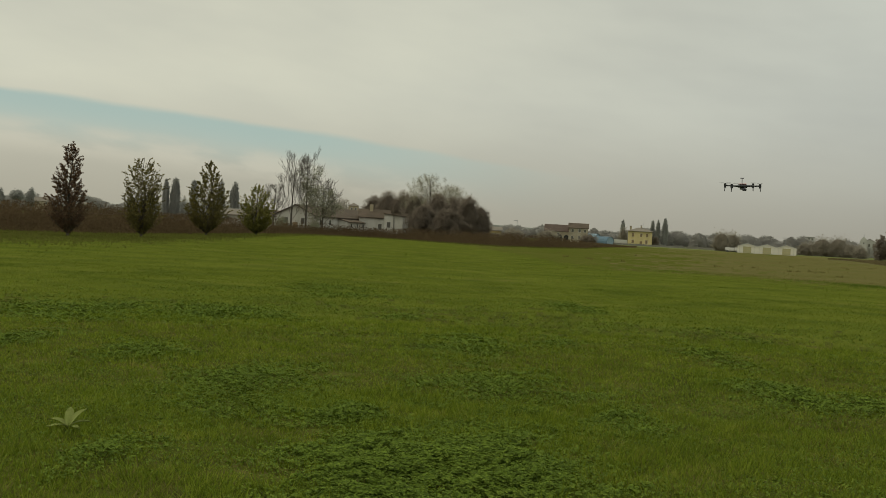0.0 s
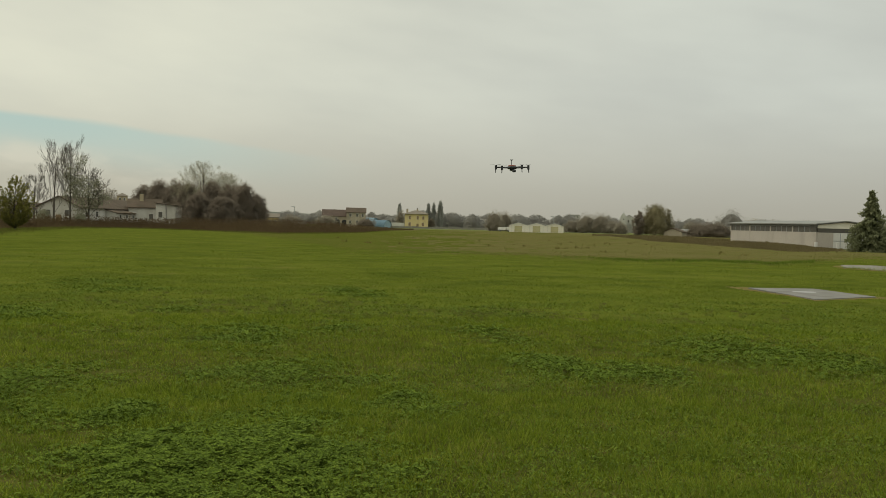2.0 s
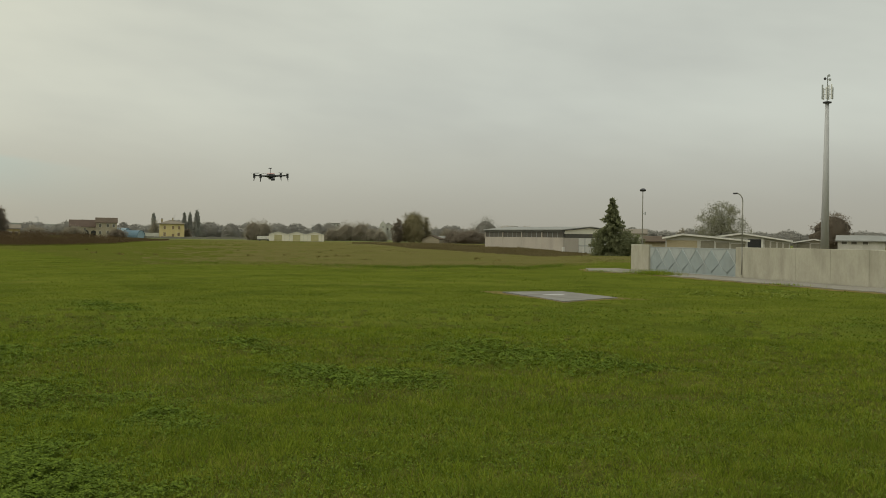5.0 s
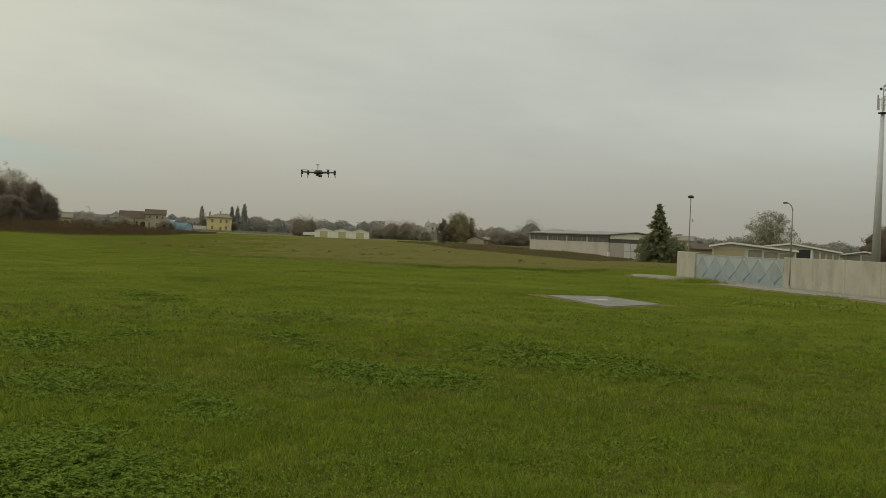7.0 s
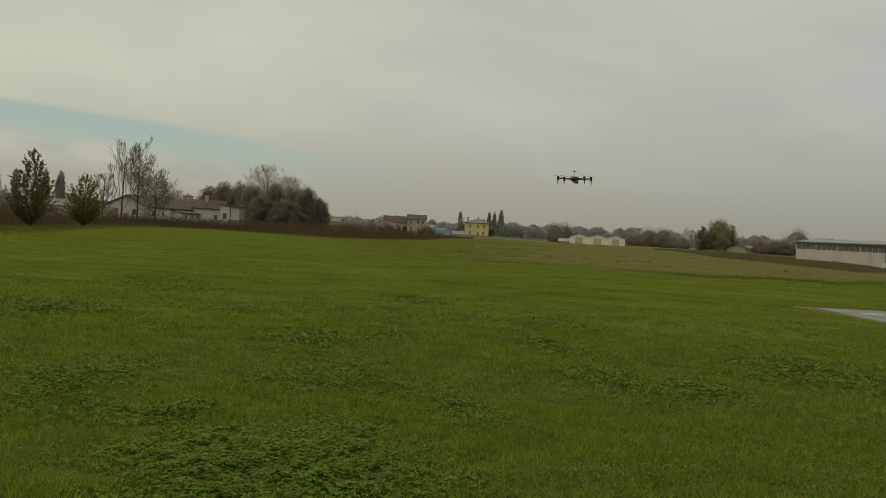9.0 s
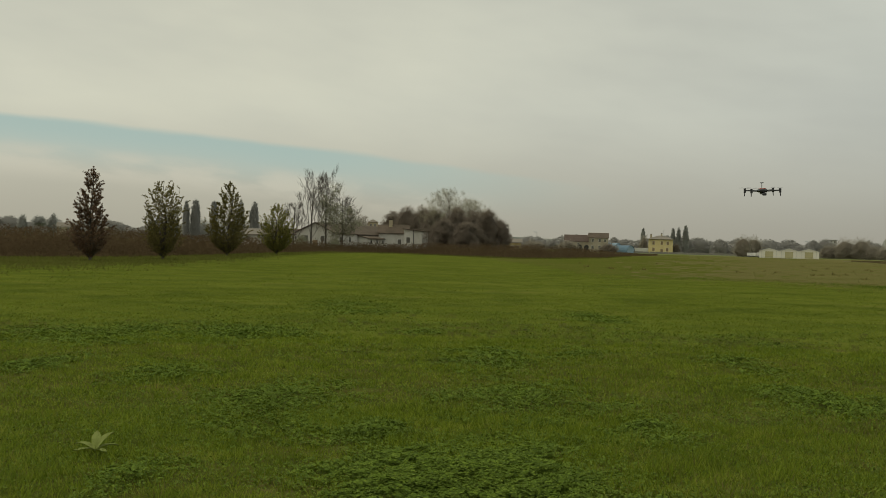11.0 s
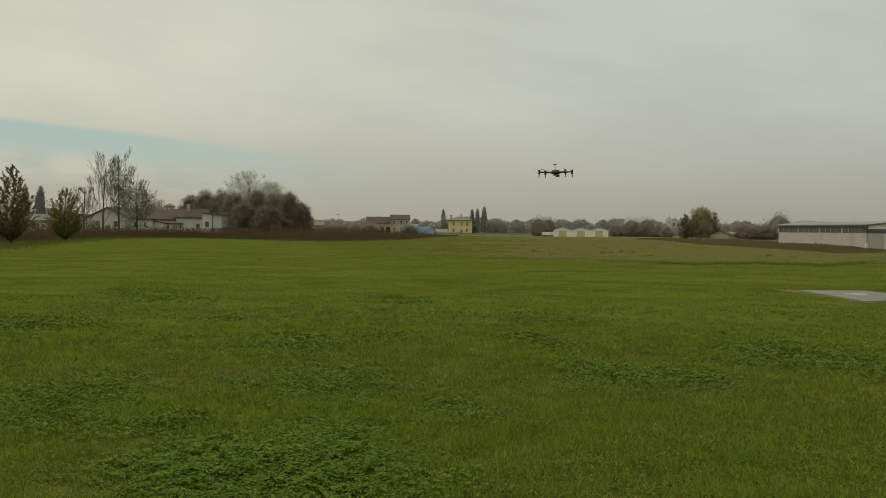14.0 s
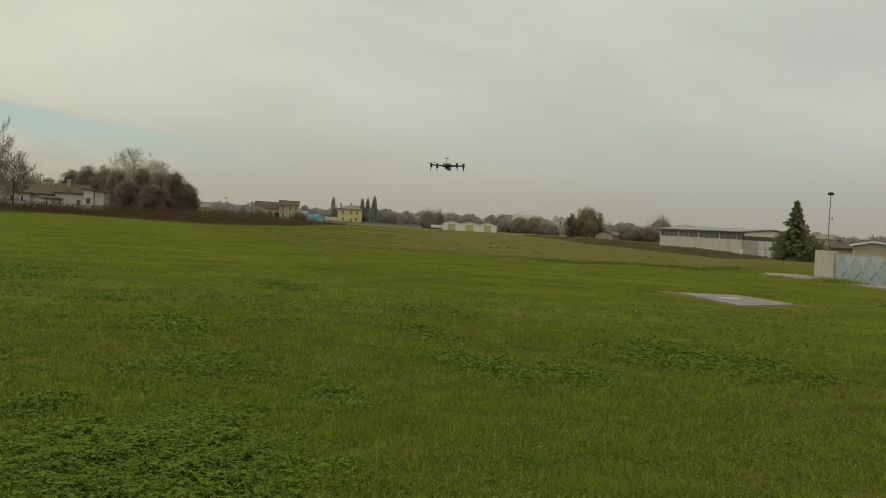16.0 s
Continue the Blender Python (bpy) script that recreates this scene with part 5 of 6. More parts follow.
def hills():
    bm = bmesh.new()
    last = None
    for az in np.arange(48, -75, -0.8):
        h = 38 + 14 * math.sin(az * 0.144 + 1) + 7 * math.sin(az * 0.40)
        if az < -10.6:
            h *= max(0.15, 1 + (az + 10.6) / 23)
        m = at(float(az), 4700).translation
        cur = (bm.verts.new((m.x, m.y, -2)), bm.verts.new((m.x, m.y, h)), bm.verts.new((m.x * 1.1, m.y * 1.1, -2)))
        if last:
            bm.faces.new((last[0], cur[0], cur[1], last[1]))
            bm.faces.new((last[1], cur[1], cur[2], last[2]))
        last = cur
    tagged(part("hills", bm, material("far_hill", [(0.30, 0.31, 0.29), (0.34, 0.35, 0.33)], 0.002, 1.0, bump=0, spec=0)), "faint grey line of low hills", "hills", kind="structure")


hills()

# ---- buildings ----
def window(parent, x, z, w, h, y, closed=False):
    f = part("window", boxed(x - w / 2 - 0.08, y - 0.06, z - 0.08, x + w / 2 + 0.08, y + 0.05, z + h + 0.08), TRIM, parent)
    # the lighter pane has distance haze mixed into its colour
    part("pane", boxed(x - w / 2, y - 0.075, z, x + w / 2, y - 0.061, z + h), GLASS_BAND, f)
    if closed:
        for s in (-1, 1):
            part("shutter", boxed(x + s * w / 4 - w / 4 + 0.01, y - 0.11, z - 0.03, x + s * w / 4 + w / 4 - 0.01, y - 0.078, z + h + 0.03), SHUTTER, f)
    return f


def gable_roof(w, y0, y1, eave, ridge, over=0.35, t=0.18):
    """A double pitch with its ridge along y."""
    s = (ridge - eave) / (w / 2)
    e = eave - over * s
    return prism([(-w / 2 - over, e), (0, ridge), (w / 2 + over, e), (w / 2 + over, e + t), (0, ridge + t), (-w / 2 - over, e + t)], y0 - over, y1 + over)


def gable_body(w, y0, y1, eave, ridge):
    return prism([(-w / 2, -0.3), (w / 2, -0.3), (w / 2, eave), (0, ridge), (-w / 2, eave)], y0, y1)


def chimney(parent, x, y, z0, z1, s=0.35, mat=OCHRE_PLASTER):
    c = part("chimney", boxed(x - s, y - s, z0, x + s, y + s, z1), mat, parent)
    part("cap", boxed(x - s - 0.1, y - s - 0.1, z1 + 0.15, x + s + 0.1, y + s + 0.1, z1 + 0.27), TILE_BROWN, c)
    part("cap_stub", boxed(x - s + 0.08, y - s + 0.08, z1, x + s - 0.08, y + s - 0.08, z1 + 0.15), DARK_METAL, c)


def ridge_house(name, m, w, length, eave, ridge, wall, roof, label, category="house", windows=(), doors=()):
    """A house whose ridge runs across the view: w deep, length across."""
    h = empty(name, m, label, category)
    body = gable_body(w, -length / 2, length / 2, eave, ridge)
    bmesh.ops.rotate(body, verts=body.verts, matrix=Matrix.Rotation(radians(90), 3, "Z"))
    part("wall", body, wall, h)
    rf = gable_roof(w, -length / 2, length / 2, eave + 0.02, ridge + 0.02)
    bmesh.ops.rotate(rf, verts=rf.verts, matrix=Matrix.Rotation(radians(90), 3, "Z"))
    part("roof", rf, roof, h)
    for x, z, ww, hh in windows:
        window(h, x, z, ww, hh, -w / 2)
    for x, ww, hh in doors:
        bm = bmesh.new()
        pts = [(x - ww / 2, 0.0), (x + ww / 2, 0.0), (x + ww / 2, hh - ww / 2)] + [(x + ww / 2 * math.cos(a), hh - ww / 2 + ww / 2 * math.sin(a)) for a in np.linspace(0.3, 2.84, 7)] + [(x - ww / 2, hh - ww / 2)]
        # a dark panel on the wall stands in for the arch's inner shade
        part("arch_shade", prism(pts, -w / 2 - 0.06, -w / 2 + 0.05), GLASS_AND_SHADE, h, "dark panel painted as the shade in an open arch")
    return h


def yellow_house():
    h = empty("yellow_house", at(-10.34, 559), "two-storey yellow plastered house with a low hipped brown roof", "house")
    W, D, E = 12.4, 10.0, 7.3
    part("wall", boxed(-W / 2, -D / 2, -0.3, W / 2, D / 2, E), YELLOW_PLASTER, h)
    bm = bmesh.new()
    o = 0.7
    b = [bm.verts.new(p) for p in ((-W / 2 - o, -D / 2 - o, E), (W / 2 + o, -D / 2 - o, E), (W / 2 + o, D / 2 + o, E), (-W / 2 - o, D / 2 + o, E))]
    u = [bm.verts.new((v.co.x, v.co.y, E + 0.2)) for v in b]
    r = [bm.verts.new((-1.2, 0, 9.4)), bm.verts.new((1.2, 0, 9.4))]
    bm.faces.new(b[::-1])
    for i in range(4):
        j = (i + 1) % 4
        bm.faces.new((b[i], b[j], u[j], u[i]))
    bm.faces.new((u[0], u[1], r[1], r[0]))
    bm.faces.new((u[2], u[3], r[0], r[1]))
    bm.faces.new((u[1], u[2], r[1]))
    bm.faces.new((u[3], u[0], r[0]))
    part("roof", bm, TILE_GREY, h)
    for x in (-3.6, 0.6, 3.6):
        window(h, x, 4.6, 1.1, 1.7, -D / 2, closed=True)
    for x in (-3.6, 3.4):
        window(h, x, 1.2, 1.2, 1.7, -D / 2, closed=True)
    dr = part("door", boxed(0.0, -D / 2 - 0.06, 0, 1.2, -D / 2 + 0.04, 2.3), SHUTTER, h)
    part("handle", boxed(0.95, -D / 2 - 0.12, 1.0, 1.02, -D / 2 - 0.06, 1.15), STEEL, dr)
    chimney(h, 0.4, -0.5, 9.0, 10.3)
    chimney(h, -5.0, 1.5, 7.6, 9.9, 0.5)
    part("aerial", tubes(((1.3, 0, 9.3), (1.3, 0, 12.2), 0.04, 0.03), ((0.8, 0, 11.9), (1.8, 0, 11.9), 0.02, 0.02), sides=5), STEEL, h)


yellow_house()
ridge_house("barn", at(-5.90, 525), 10.0, 12.5, 5.1, 8.2, STONE_PLASTER, TILE_RED, "long weathered barn with open arches and a dark red tiled roof", "barn", windows=((-3.5, 3.2, 1.0, 1.0), (0.5, 3.4, 1.0, 1.0)), doors=((-2.6, 2.6, 3.4), (1.0, 2.8, 3.6), (4.5, 2.6, 3.4)))
ridge_house("farmhouse", at(-7.03, 520), 9.0, 9.4, 7.1, 9.3, STONE_PLASTER, TILE_BROWN, "two-storey weathered farmhouse with a brown tiled roof", windows=((-2.8, 5.0, 1.1, 1.5), (0.6, 5.0, 1.1, 1.5), (-2.8, 1.6, 1.1, 1.5), (0.6, 1.6, 1.1, 1.5), (3.2, 5.0, 1.0, 1.4)))
ridge_house("small_house", at(-2.5, 308), 4.5, 3.6, 3.1, 4.0, YELLOW_PLASTER, TILE_GREY, "small yellow outbuilding beside the dark trees", windows=((-0.7, 1.4, 0.8, 0.8), (0.9, 1.4, 0.7, 0.8)))


def hoop_shed(m, w, length, h, mat, label):
    s = empty("hoop_shed", m, label, "shed")
    n = 12
    prof = [(w / 2 * math.cos(a), h * math.sin(a) ** 0.8) for a in np.linspace(0, math.pi, n)]
    inner = [(x * 0.97, z * 0.97 - 0.02) for x, z in reversed(prof)]
    bm = prism(prof + inner, -length / 2, length / 2)
    bmesh.ops.rotate(bm, verts=bm.verts, matrix=Matrix.Rotation(radians(64), 3, "Z"))
    part("cover", bm, mat, s, smooth=False)
    for y in (length / 2 - 0.3, -length / 2 + 0.2):
        bm = prism([(x * 0.96, z * 0.96) for x, z in prof], y, y + 0.1)
        bmesh.ops.rotate(bm, verts=bm.verts, matrix=Matrix.Rotation(radians(64), 3, "Z"))
        part("end_sheet", bm, TARP_PALE, s)


hoop_shed(at(-8.44, 516), 8.6, 7.0, 3.7, TARP, "blue tarpaulin covered hoop shed")
hoop_shed(at(-7.81, 522), 8.0, 6.0, 4.8, TARP_PALE, "hoop shed with pale blue plastic film")
low_wall = tagged(part("garden_wall", boxed(-3.6, -0.15, -0.2, 3.6, 0.15, 2.6, 0.05), WHITE_PLASTER), "low pale garden wall beside the yellow house", "wall")
low_wall.matrix_world = at(-9.30, 548)


def roadside_wall():
    w = empty("roadside_wall", at(-13.32, 516), "long low grey concrete wall along the far road", "wall")
    for i in range(42):
        x = -62 + i * 3.0
        part("panel", boxed(x, -0.1, -0.2, x + 2.92, 0.1, 0.95 + 0.06 * math.sin(i * 1.9), 0.02), ROAD_WALL, w)


roadside_wall()


def cream_shed(az):
    s = empty("cream_shed", at(az, 423), "cream gabled metal shed with an olive sliding door", "shed", "row of cream sheds")
    w, d, e, r = 7.2, 12.0, 2.75, 3.75
    part("wall", gable_body(w, -d / 2, d / 2, e, r), SHED_WHITE, s)
    part("roof", gable_roof(w, -d / 2, d / 2, e + 0.02, r + 0.02, 0.2, 0.14), ROOF_SHEET, s)
    dr = part("door", boxed(-1.5, -d / 2 - 0.09, 0.1, 1.5, -d / 2 - 0.01, 2.5), SHED_DOOR, s)
    part("gable_trim", prism([(-w / 2, e - 0.12), (0, r - 0.12), (w / 2, e - 0.12), (w / 2, e + 0.06), (0, r + 0.06), (-w / 2, e + 0.06)], -d / 2 - 0.22, -d / 2 - 0.12), TRIM, s)
    for x in (-2.8, 2.6):
        part("cladding_seam", boxed(x, -d / 2 - 0.03, 0, x + 0.06, -d / 2, e), GREY_PLASTER, s)
    return s


for az in (-15.93, -16.92, -17.90):
    cream_shed(az)


def lorry(m, label):
    t = empty("white_lorry", m, label, "lorry")
    part("body", boxed(-0.9, -1.2, 0.55, 0.9, 2.4, 1.75, 0.06), TRIM, t)
    cab = part("cab", boxed(-0.9, -2.6, 0.5, 0.9, -1.25, 1.9, 0.18), TRIM, t)
    part("windscreen", boxed(-0.8, -2.63, 1.15, 0.8, -2.55, 1.75), GLASS_AND_SHADE, cab)
    for x in (-0.85, 0.85):
        for y in (-1.9, 1.6):
            w = part("wheel", tubes(((x - 0.1, y, 0.36), (x + 0.1, y, 0.36), 0.36, 0.36), sides=14), DARK_METAL, t)
            part("rim", tubes(((x - 0.11, y, 0.36), (x + 0.11, y, 0.36), 0.2, 0.2), sides=10), STEEL, w)


lorry(at(-15.15, 427, 80), "small white lorry parked beside the cream sheds")
lorry(at(-3.84, 392, 84), "white van standing behind the brown weeds")


def church():
    c = empty("church", at(-21.89, 673) @ Matrix.Scale(0.88, 4), "distant pale church with a gabled front and long nave", "church")
    part("facade", prism([(-6.0, 0), (-1.5, 0), (-1.5, 11.6), (-3.75, 14.0), (-6.0, 11.6)], -8, -6), GREY_PLASTER, c)
    part("nave", gable_body(9, -6, 16, 10.0, 12.6), GREY_PLASTER, c)
    part("nave_roof", gable_roof(9, -6, 16, 10.02, 12.62), TILE_GREY, c)
    part("aisle", boxed(-9.5, -6, 0, 9.0, 10, 6.5), WHITE_PLASTER, c)
    part("finial", tubes(((-3.75, -7, 13.9), (-3.75, -7, 16.0), 0.25, 0.05)), STEEL, c)
    for x in (-3.75,):
        part("round_window", tubes(((x, -8.1, 9.6), (x, -7.9, 9.6), 0.45, 0.45), sides=14), GLASS_AND_SHADE, c)
    for x in (-0.3, 2.4):
        window(c, x, 7.2, 1.0, 2.0, -6.0)


church()
ridge_house("hut", at(-24.35, 392, 76), 6.6, 7.0, 1.6, 2.9, STONE_PLASTER, TILE_BROWN, "low brown-roofed hut among the trees at the field edge", "hut", windows=((-1.2, 1.0, 0.9, 0.7),))
ridge_house("hut", at(-24.99, 415), 5.0, 6.0, 1.7, 2.6, HANGAR_PANEL, ROOF_SHEET, "low pale hut among the trees at the field edge", "hut", windows=((0.8, 1.2, 0.9, 0.7),))
def road_lamp(az, d, h):
    p = empty("road_lamp", at(az, d), "thin grey lamp post rising behind the far sheds", "street lamp")
    part("pole", tubes(((0, 0, 0), (0, 0, h), 0.12, 0.08)), STEEL, p)
    part("lamp_head", boxed(-1.3, -0.15, h - 0.1, 0.1, 0.15, h + 0.12, 0.04), STEEL, p)


road_lamp(-17.84, 457, 6.9)
road_lamp(-3.69, 431, 8.0)


def apartment_block():
    b = empty("apartment_block", at(-18.89, 836), "distant pale flat-roofed block above the trees", "building")
    part("wall", boxed(-5.2, -5, 0, 5.2, 5, 12.2), GREY_PLASTER, b)
    part("roof", boxed(-5.5, -5.3, 12.2, 5.5, 5.3, 12.6), ROOF_SHEET, b)
    for x in (-3.4, -1.1, 1.2, 3.5):
        for z in (7.6, 10.2):
            window(b, x, z, 1.2, 1.4, -5)


apartment_block()
# grey roof tiles here imitate haze over a brown roof
ridge_house("far_house", at(21.35, 731), 9, 10, 7.0, 9.6, STONE_PLASTER, TILE_GREY, "distant pale house among hazy trees", windows=((-3, 5, 1.2, 1.5), (2, 5, 1.2, 1.5)))
ridge_house("far_house", at(19.25, 705), 9, 5, 6.6, 7.5, STONE_PLASTER, TILE_GREY, "distant small pale house behind the brown weeds", windows=((-1, 4.6, 1.0, 1.2),))


def white_farm():
    p0, p1 = at(8.42, 240).translation, at(3.95, 300).translation
    ang = math.degrees(math.atan2(-(p1.x - p0.x), p1.y - p0.y))
    L = (p1 - p0).length
    f = empty("farm_stable", pose(p0.x, p0.y, 0, 0, 0, ang), "long low white farm stable with a brown tiled roof", "farm building")
    w, e, r = 9.2, 4.0, 6.2
    part("wall", gable_body(w, 0, L, e, r), WHITE_PLASTER, f)
    part("roof", gable_roof(w, 0, L, e + 0.02, r + 0.02, 0.45), TILE_BROWN, f)
    for i in range(8):
        y = 4 + i * 6.4
        fr = part("window", boxed(w / 2 - 0.05, y - 0.7, 1.9, w / 2 + 0.06, y + 0.7, 3.2), TRIM, f)
        part("pane", boxed(w / 2 + 0.061, y - 0.6, 2.0, w / 2 + 0.075, y + 0.6, 3.1), GLASS_AND_SHADE, fr)
    for x, z, ww, hh in ((-2.2, 2.0, 0.9, 1.3), (1.8, 2.0, 0.9, 1.3)):
        window(f, x, z, ww, hh, 0)
    part("door", boxed(-0.6, -0.07, 0, 0.6, 0.03, 2.3), SHUTTER, f)
    house = ridge_house("farm_house", at(4.15, 268), 6.5, 7.6, 4.6, 6.5, WHITE_PLASTER, TILE_BROWN, "small farmhouse with a brown tiled roof beside the annex", windows=((1.5, 1.8, 0.9, 1.2),))
    chimney(house, -0.8, -0.6, 5.6, 7.9, 0.45, OCHRE_PLASTER)
    wing = empty("farm_annex", at(3.00, 251, -14), "whitewashed farm annex with a lean-to roof", "farm building")
    part("wall", prism([(-1.9, -0.3), (2.6, -0.3), (2.6, 5.0), (-1.9, 5.4)], -3, 3), WHITE_PLASTER, wing)
    part("roof", prism([(-2.2, 5.44), (2.9, 4.99), (2.9, 5.17), (-2.2, 5.62)], -3.4, 3.4), TILE_BROWN, wing)
    window(wing, -0.8, 2.2, 0.9, 1.3, -3)
    part("drainpipe", tubes(((0.6, -3.08, 0), (0.4, -3.08, 5.5), 0.07, 0.07)), DARK_METAL, wing)
    tower = empty("farm_tower", at(5.30, 313), "small square ochre farm tower behind the stable roof", "tower")
    part("wall", boxed(-1.5, -1.5, -0.2, 1.5, 1.5, 8.1), OCHRE_PLASTER, tower)
    bm = bmesh.new()
    q = [bm.verts.new((x * 1.8, y * 1.8, 8.11)) for x, y in ((-1, -1), (1, -1), (1, 1), (-1, 1))]
    top = bm.verts.new((0, 0, 9.0))
    bm.faces.new(q[::-1])
    for k in range(4):
        bm.faces.new((q[k], q[(k + 1) % 4], top))
    part("roof", bm, TILE_GREY, tower)
    window(tower, -0.6, 6.7, 0.5, 0.8, -1.5)
    window(tower, 0.6, 6.7, 0.5, 0.8, -1.5)
    # low lean-to along the stable's long side
    lean = empty("farm_lean_to", f.matrix_world @ pose(w / 2, 0, 0), "low white lean-to with a brown tiled roof against the stable", "farm building")
    part("wall", prism([(0.02, -0.2), (2.6, -0.2), (2.6, 3.0), (0.02, 3.6)], 16, 44), WHITE_PLASTER, lean)
    part("roof", prism([(0.02, 3.62), (3.0, 2.93), (3.0, 3.07), (0.02, 3.76)], 15.7, 44.3), TILE_BROWN, lean)
    for k in range(6):
        y = 18.5 + k * 4.6
        fr = part("window", boxed(2.58, y - 0.65, 1.65, 2.66, y + 0.65, 2.7), TRIM, lean)
        part("pane", boxed(2.661, y - 0.55, 1.75, 2.675, y + 0.55, 2.6), GLASS_AND_SHADE, fr)
    ridge_house("farm_cottage", at(9.91, 248), 7, 8.5, 3.4, 4.6, WHITE_PLASTER, TILE_BROWN, "small white cottage beside the farm stable", windows=((-2.4, 1.9, 0.9, 1.2), (2.2, 1.9, 0.9, 1.2)))
    ridge_house("farm_cottage", at(11.73, 242), 6, 5.5, 3.2, 4.4, WHITE_PLASTER, TILE_GREY, "small white shed behind the young trees", windows=((-1.2, 1.6, 0.9, 1.0),))


white_farm()


def hangar():
    x0, y0 = 85.7, 140.0
    L, W, E, R = 25.0, 9.9, 3.6, 4.1
    h = empty("hangar", pose(x0, y0, 0, 0, 0, 2.0) @ pose(W / 2, 0, 0), "long low hangar of pale concrete panels under a glazed band", "hangar")
    n = 4
    for i in range(n):
        a, b = i * L / n, (i + 1) * L / n
        part("wall_panel", boxed(-W / 2, a + 0.015, -0.2, -W / 2 + 0.2, b - 0.015, 2.45, 0.02), HANGAR_PANEL, h)
        fr = part("window_band", boxed(-W / 2 + 0.06, a + 0.15, 2.46, -W / 2 + 0.16, b - 0.15, 3.28), GLASS_BAND, h)
        for k in range(1, 4):
            y = a + 0.15 + (b - a - 0.3) * k / 4
            part("mullion", boxed(-W / 2 + 0.03, y - 0.04, 2.46, -W / 2 + 0.06, y + 0.04, 3.28), STEEL, fr)
        part("pier", boxed(-W / 2 - 0.02, b - 0.16, 2.455, -W / 2 + 0.2, b + 0.14, 3.3), HANGAR_PANEL, h)
    part("eave_beam", boxed(-W / 2 - 0.05, -0.1, 3.29, -W / 2 + 0.25, L + 0.1, 3.6), ROOF_SHEET, h)
    part("gable_wall", boxed(-W / 2 + 0.22, 0.0, -0.2, -W / 2 + 2.9, 0.2, 2.42), HANGAR_PANEL, h)
    part("gable_wall", boxed(W / 2 - 1.0, 0.0, -0.2, W / 2, 0.2, 2.42), HANGAR_PANEL, h)
    part("gable_top", prism([(-W / 2 + 0.26, 3.05), (W / 2, 3.05), (W / 2, 3.55), (0, R - 0.08), (-W / 2 + 0.26, 3.55)], 0.0, 0.2), SHED_WHITE, h)
    part("gable_glazing", boxed(-W / 2 + 0.3, 0.08, 2.43, W / 2 - 0.1, 0.14, 3.04), GLASS_BAND, h)
    dr = part("hangar_door", boxed(-W / 2 + 2.95, 0.04, 0.0, W / 2 - 1.05, 0.12, 2.41), TRIM, h, "pale sliding doors")
    for k in range(1, 5):
        x = -W / 2 + 2.95 + k * 1.18
        part("door_rail", boxed(x - 0.05, 0.0, 0.0, x + 0.05, 0.035, 2.41), STEEL, dr)
    part("door_rail", boxed(-W / 2 + 2.95, -0.01, 1.15, W / 2 - 1.05, 0.0, 1.25), STEEL, dr)
    part("far_wall", boxed(W / 2 - 0.2, 0.22, -0.2, W / 2, L, 3.55), HANGAR_PANEL, h)
    part("back_wall", boxed(-W / 2 + 0.22, L - 0.2, -0.2, W / 2 - 0.22, L, 3.55), HANGAR_PANEL, h)
    part("floor", boxed(-W / 2 + 0.2, 0.2, -0.1, W / 2 - 0.2, L - 0.2, 0.06), CONCRETE, h)
    part("roof", gable_roof(W, 0, L, E + 0.02, R + 0.02, 0.4, 0.14), ROOF_SHEET, h)
    for px, py in ((-5.4, -0.8), (-2.2, -1.4)):
        b = tagged(part("bollard", boxed(-0.2, -0.15, 0, 0.2, 0.15, 1.0, 0.04), TRIM), "small pale utility box beside the hangar", "utility box")
        b.matrix_world = pose(x0 + W / 2 + px, y0 + py, 0)


hangar()


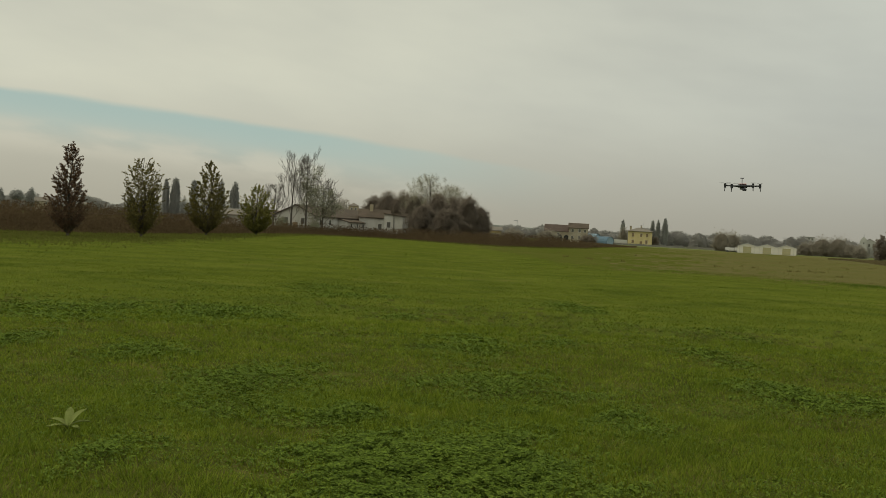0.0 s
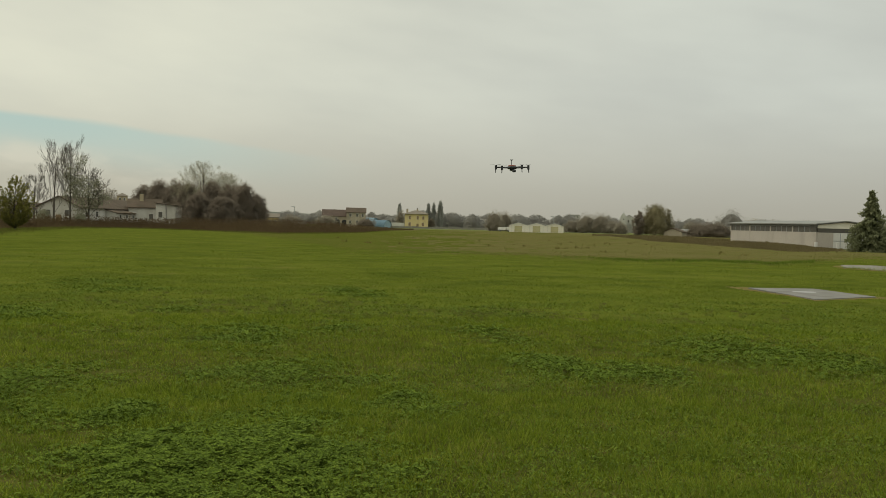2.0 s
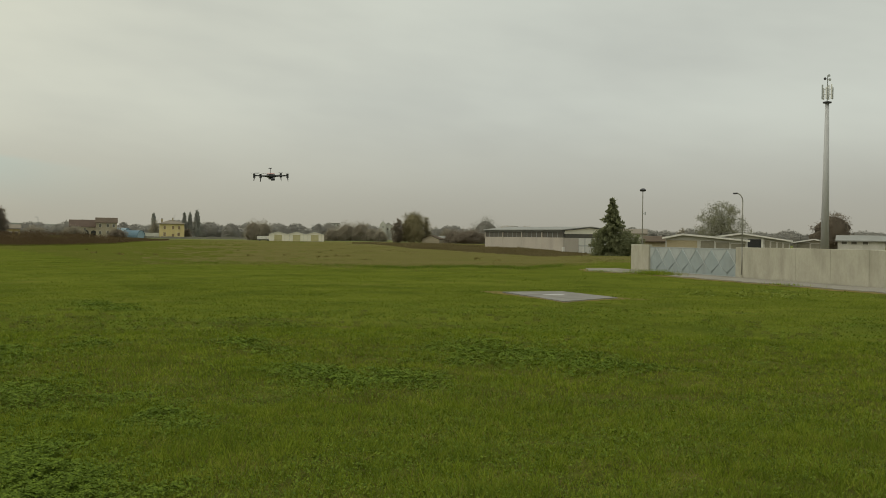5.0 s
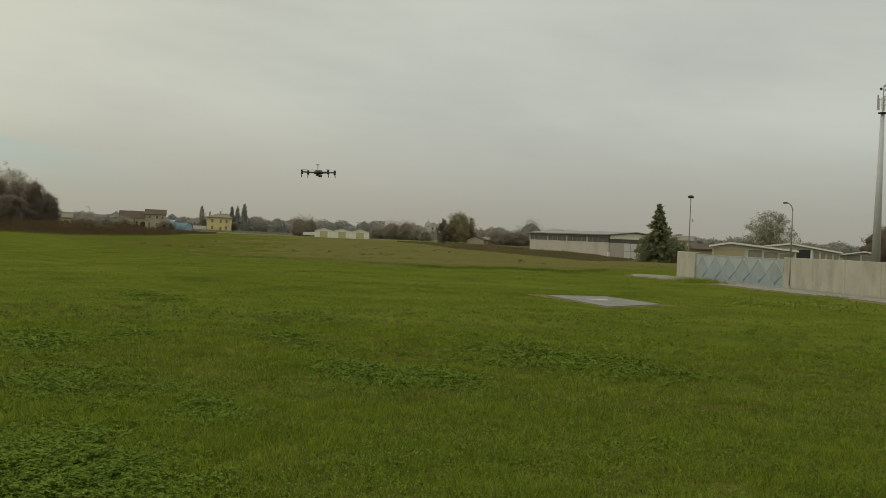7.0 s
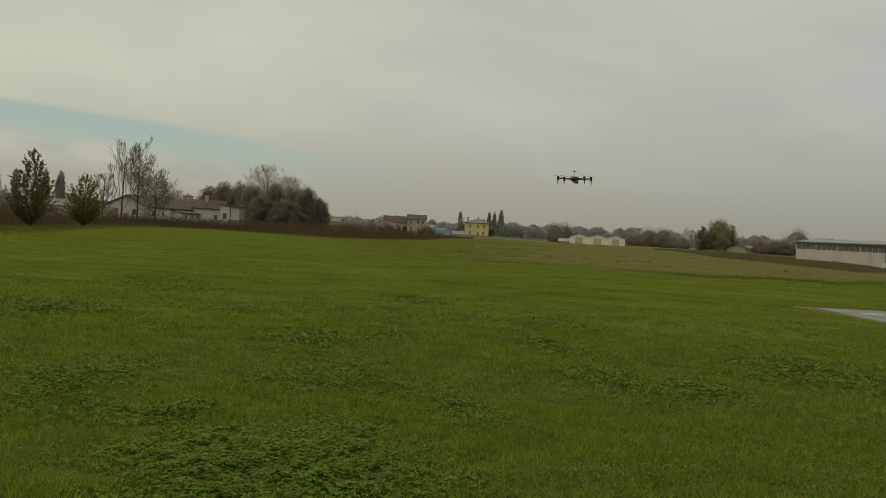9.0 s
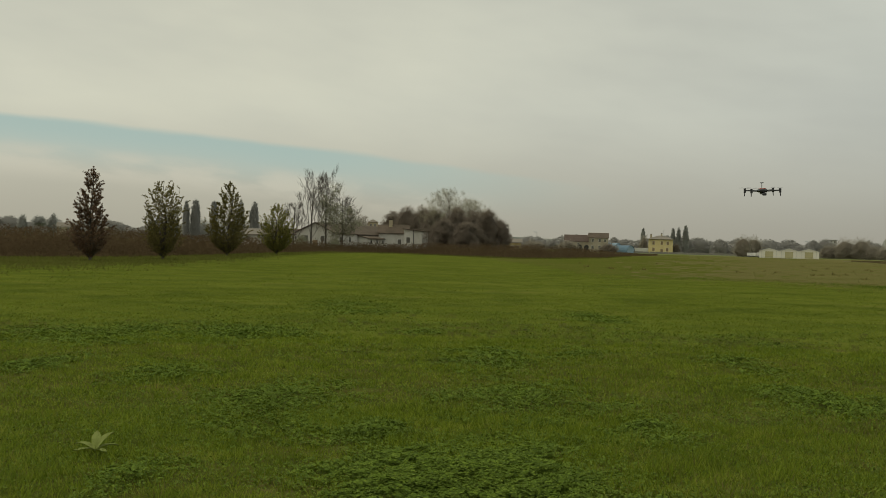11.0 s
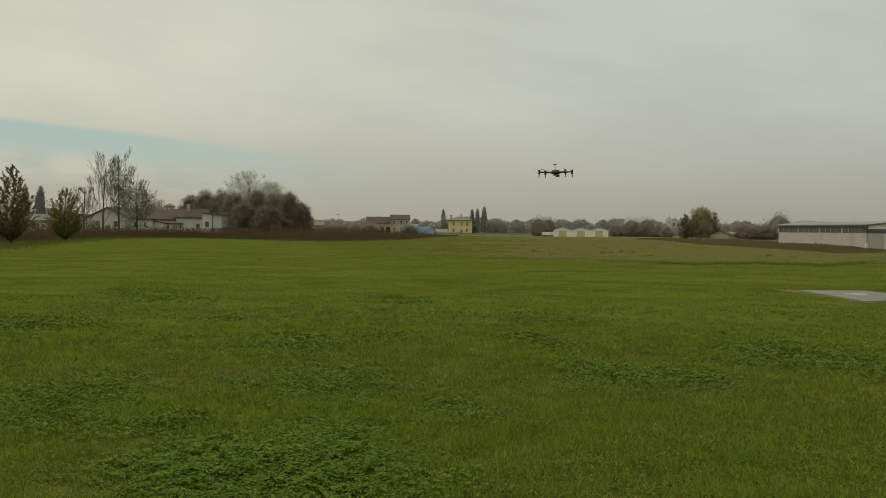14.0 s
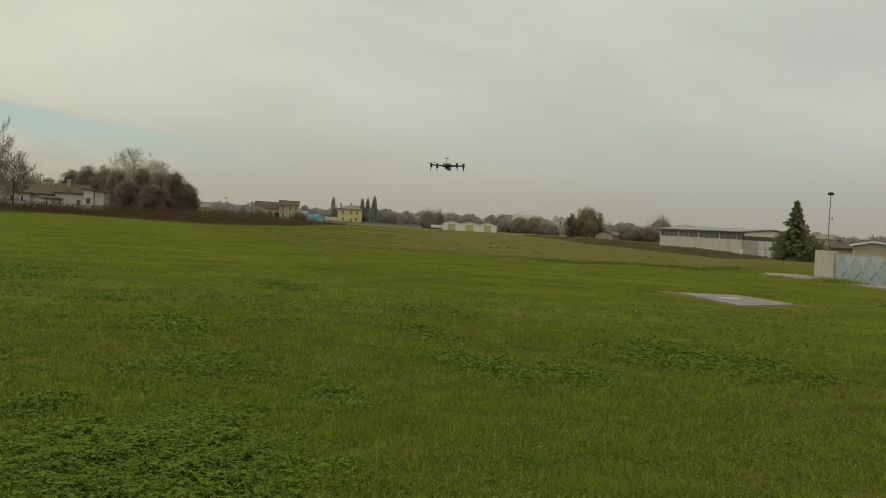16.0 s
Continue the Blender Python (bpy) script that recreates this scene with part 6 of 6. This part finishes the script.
def prefab(m, left, right, zl, apex, zr, depth, label, panel, bays, opening=None, wall=GREY_PLASTER):
    """A low prefab hut: an uneven gable to the front with a plaster panel, an open bay and a row of framed bays."""
    h = empty("prefab_hut", m, label, "hut", "prefab huts behind the wall")

    def under(x):
        return apex + (zl - apex) * x / left if x < 0 else apex + (zr - apex) * x / right

    part("wall", prism([(left, -0.3), (right, -0.3), (right, zr), (0, apex), (left, zl)], 0, depth), wall, h)
    o, t, face = 0.4, 0.12, 0.05 * apex
    l, r = left - o, right + o
    part("roof", prism([(l, under(l) + 0.02), (0, apex + 0.02), (r, under(r) + 0.02), (r, under(r) + t), (0, apex + t), (l, under(l) + t)], -0.5, depth + 0.4), ROOF_SHEET, h)
    part("fascia", prism([(l, under(l) - face), (0, apex - face), (r, under(r) - face), (r, under(r) + 0.07), (0, apex + 0.07), (l, under(l) + 0.07)], -0.55, -0.51), TRIM, h, "white fascia board")
    part("gutter", boxed(r + 0.01, -0.5, under(r) - 0.06, r + 0.11, depth + 0.4, under(r) + 0.08), DARK_METAL, h)
    if panel:
        part("gable_panel", boxed(panel[0], -0.05, 0.3, panel[1], 0.02, min(under(panel[0]), under(panel[1])) - 0.42), OCHRE_PLASTER, h)
    if opening:
        # shade of the open doorway, painted as a dark panel on the wall
        part("doorway", boxed(opening[0], -0.05, 0.1, opening[1], 0.02, under(opening[1]) - 0.5), GLASS_AND_SHADE, h, "dark panel painted as the shade in an open doorway")
        part("post", boxed(opening[1] + 0.02, -0.3, -0.1, opening[1] + 0.34, 0.0, under(opening[1] + 0.34) - 0.17), TRIM, h)
    x0, x1, n = bays
    for i in range(n):
        a, b = x0 + (x1 - x0) * i / n + 0.05, x0 + (x1 - x0) * (i + 1) / n - 0.05
        top = under(b) - 0.42
        fr = part("window_bay", boxed(a, -0.06, 0.9, b, 0.02, top), TRIM, h)
        part("pane", boxed(a + 0.06, -0.08, 1.0, b - 0.06, -0.061, top - 0.05), HUT_GLASS, fr)


prefab(at(-37.85, 138), -2.2, 7.9, 2.64, 3.08, 2.36, 10.0, "low pale prefab hut with an uneven white pitched roof", (-2.0, 1.8), (2.1, 7.8, 3))
prefab(at(-40.88, 172), -3.6, 7.3, 3.0, 3.54, 2.46, 12.0, "wide pale prefab hall with a white roof and dark doorway", None, (3.4, 7.2, 4), (0.9, 2.95))
prefab(at(-44.46, 183), -3.2, 2.0, 2.2, 2.74, 2.44, 9.0, "low grey prefab hut with a shallow roof beside the mast", None, (-2.8, 1.8, 2), None, HANGAR_PANEL)
ridge_house("far_house", at(-46.75, 186), 7, 7.2, 2.5, 3.3, WHITE_PLASTER, ROOF_SHEET, "low white house with small dark windows beyond the mast", windows=((-2.6, 2.0, 0.8, 0.6), (-1.1, 2.0, 0.8, 0.6), (0.6, 2.0, 0.8, 0.6)))
ridge_house("hut", at(-36.54, 157), 5, 4.0, 2.0, 2.65, OCHRE_PLASTER, TILE_BROWN, "small brown-roofed hut behind the gate wall", "hut")
ridge_house("far_house", at(-35.20, 209), 7, 5, 3.4, 4.2, WHITE_PLASTER, TILE_GREY, "white house behind the spruce", windows=((2.5, 1.6, 1, 1.2),))


# ---- the quadcopter hovering over the meadow ----
def quadcopter():
    d, az, el = 20.6, -15.5, 3.2
    p = at(az, d).translation
    q = empty("quadcopter", pose(p.x, p.y, 2.2 + d * math.tan(radians(el)), 4, -3, az + 18), "small black four-rotor drone hovering over the meadow", "drone")
    bm = boxed(-0.075, -0.10, -0.03, 0.075, 0.10, 0.035, 0.02)
    part("body", bm, CARBON, q)
    part("battery", boxed(-0.03, -0.09, -0.065, 0.03, 0.07, -0.032, 0.008), DARK_METAL, q)
    part("top_plate", boxed(-0.06, -0.06, 0.038, 0.06, 0.06, 0.05, 0.004), RED_PLASTIC, q)
    part("gps_stalk", tubes(((0, 0.03, 0.05), (0, 0.03, 0.145), 0.006, 0.006)), CARBON, q)
    part("gps_puck", tubes(((0, 0.03, 0.145), (0, 0.03, 0.160), 0.034, 0.034), sides=14), CARBON, q)
    part("camera_mount", boxed(-0.035, -0.15, -0.085, 0.035, -0.09, -0.035, 0.01), DARK_METAL, q)
    for sx in (-1, 1):
        for sy in (-1, 1):
            ex, ey = 0.27 * sx, 0.20 * sy
            a = part("arm", tubes(((0.05 * sx, 0.05 * sy, 0), (ex, ey, 0.01), 0.016, 0.013)), CARBON, q)
            part("motor", tubes(((ex, ey, -0.035), (ex, ey, 0.05), 0.022, 0.022), sides=12), DARK_METAL, a)
            part("leg", tubes(((ex, ey, -0.02), (ex * 1.03, ey * 1.03, -0.10), 0.010, 0.007)), CARBON, a)
            bm = bmesh.new()
            ang = 0.5 + sx * 0.7 + sy * 0.4
            for s in (-1, 1):
                c, n = Vector((math.cos(ang), math.sin(ang), 0)) * s, Vector((-math.sin(ang), math.cos(ang), 0))
                vs = [bm.verts.new(Vector((ex, ey, 0.06)) + c * u * 0.125 + n * w + Vector((0, 0, tw))) for u, w, tw in ((0.05, -0.007, 0), (0.45, -0.013, 0.003), (1.0, -0.005, 0.002), (1.0, 0.005, 0), (0.45, 0.012, -0.003), (0.05, 0.007, 0))]
                bm.faces.new(vs)
            bmesh.ops.solidify(bm, geom=bm.faces[:], thickness=0.002)
            part("propeller", bm, CARBON, a)


quadcopter()
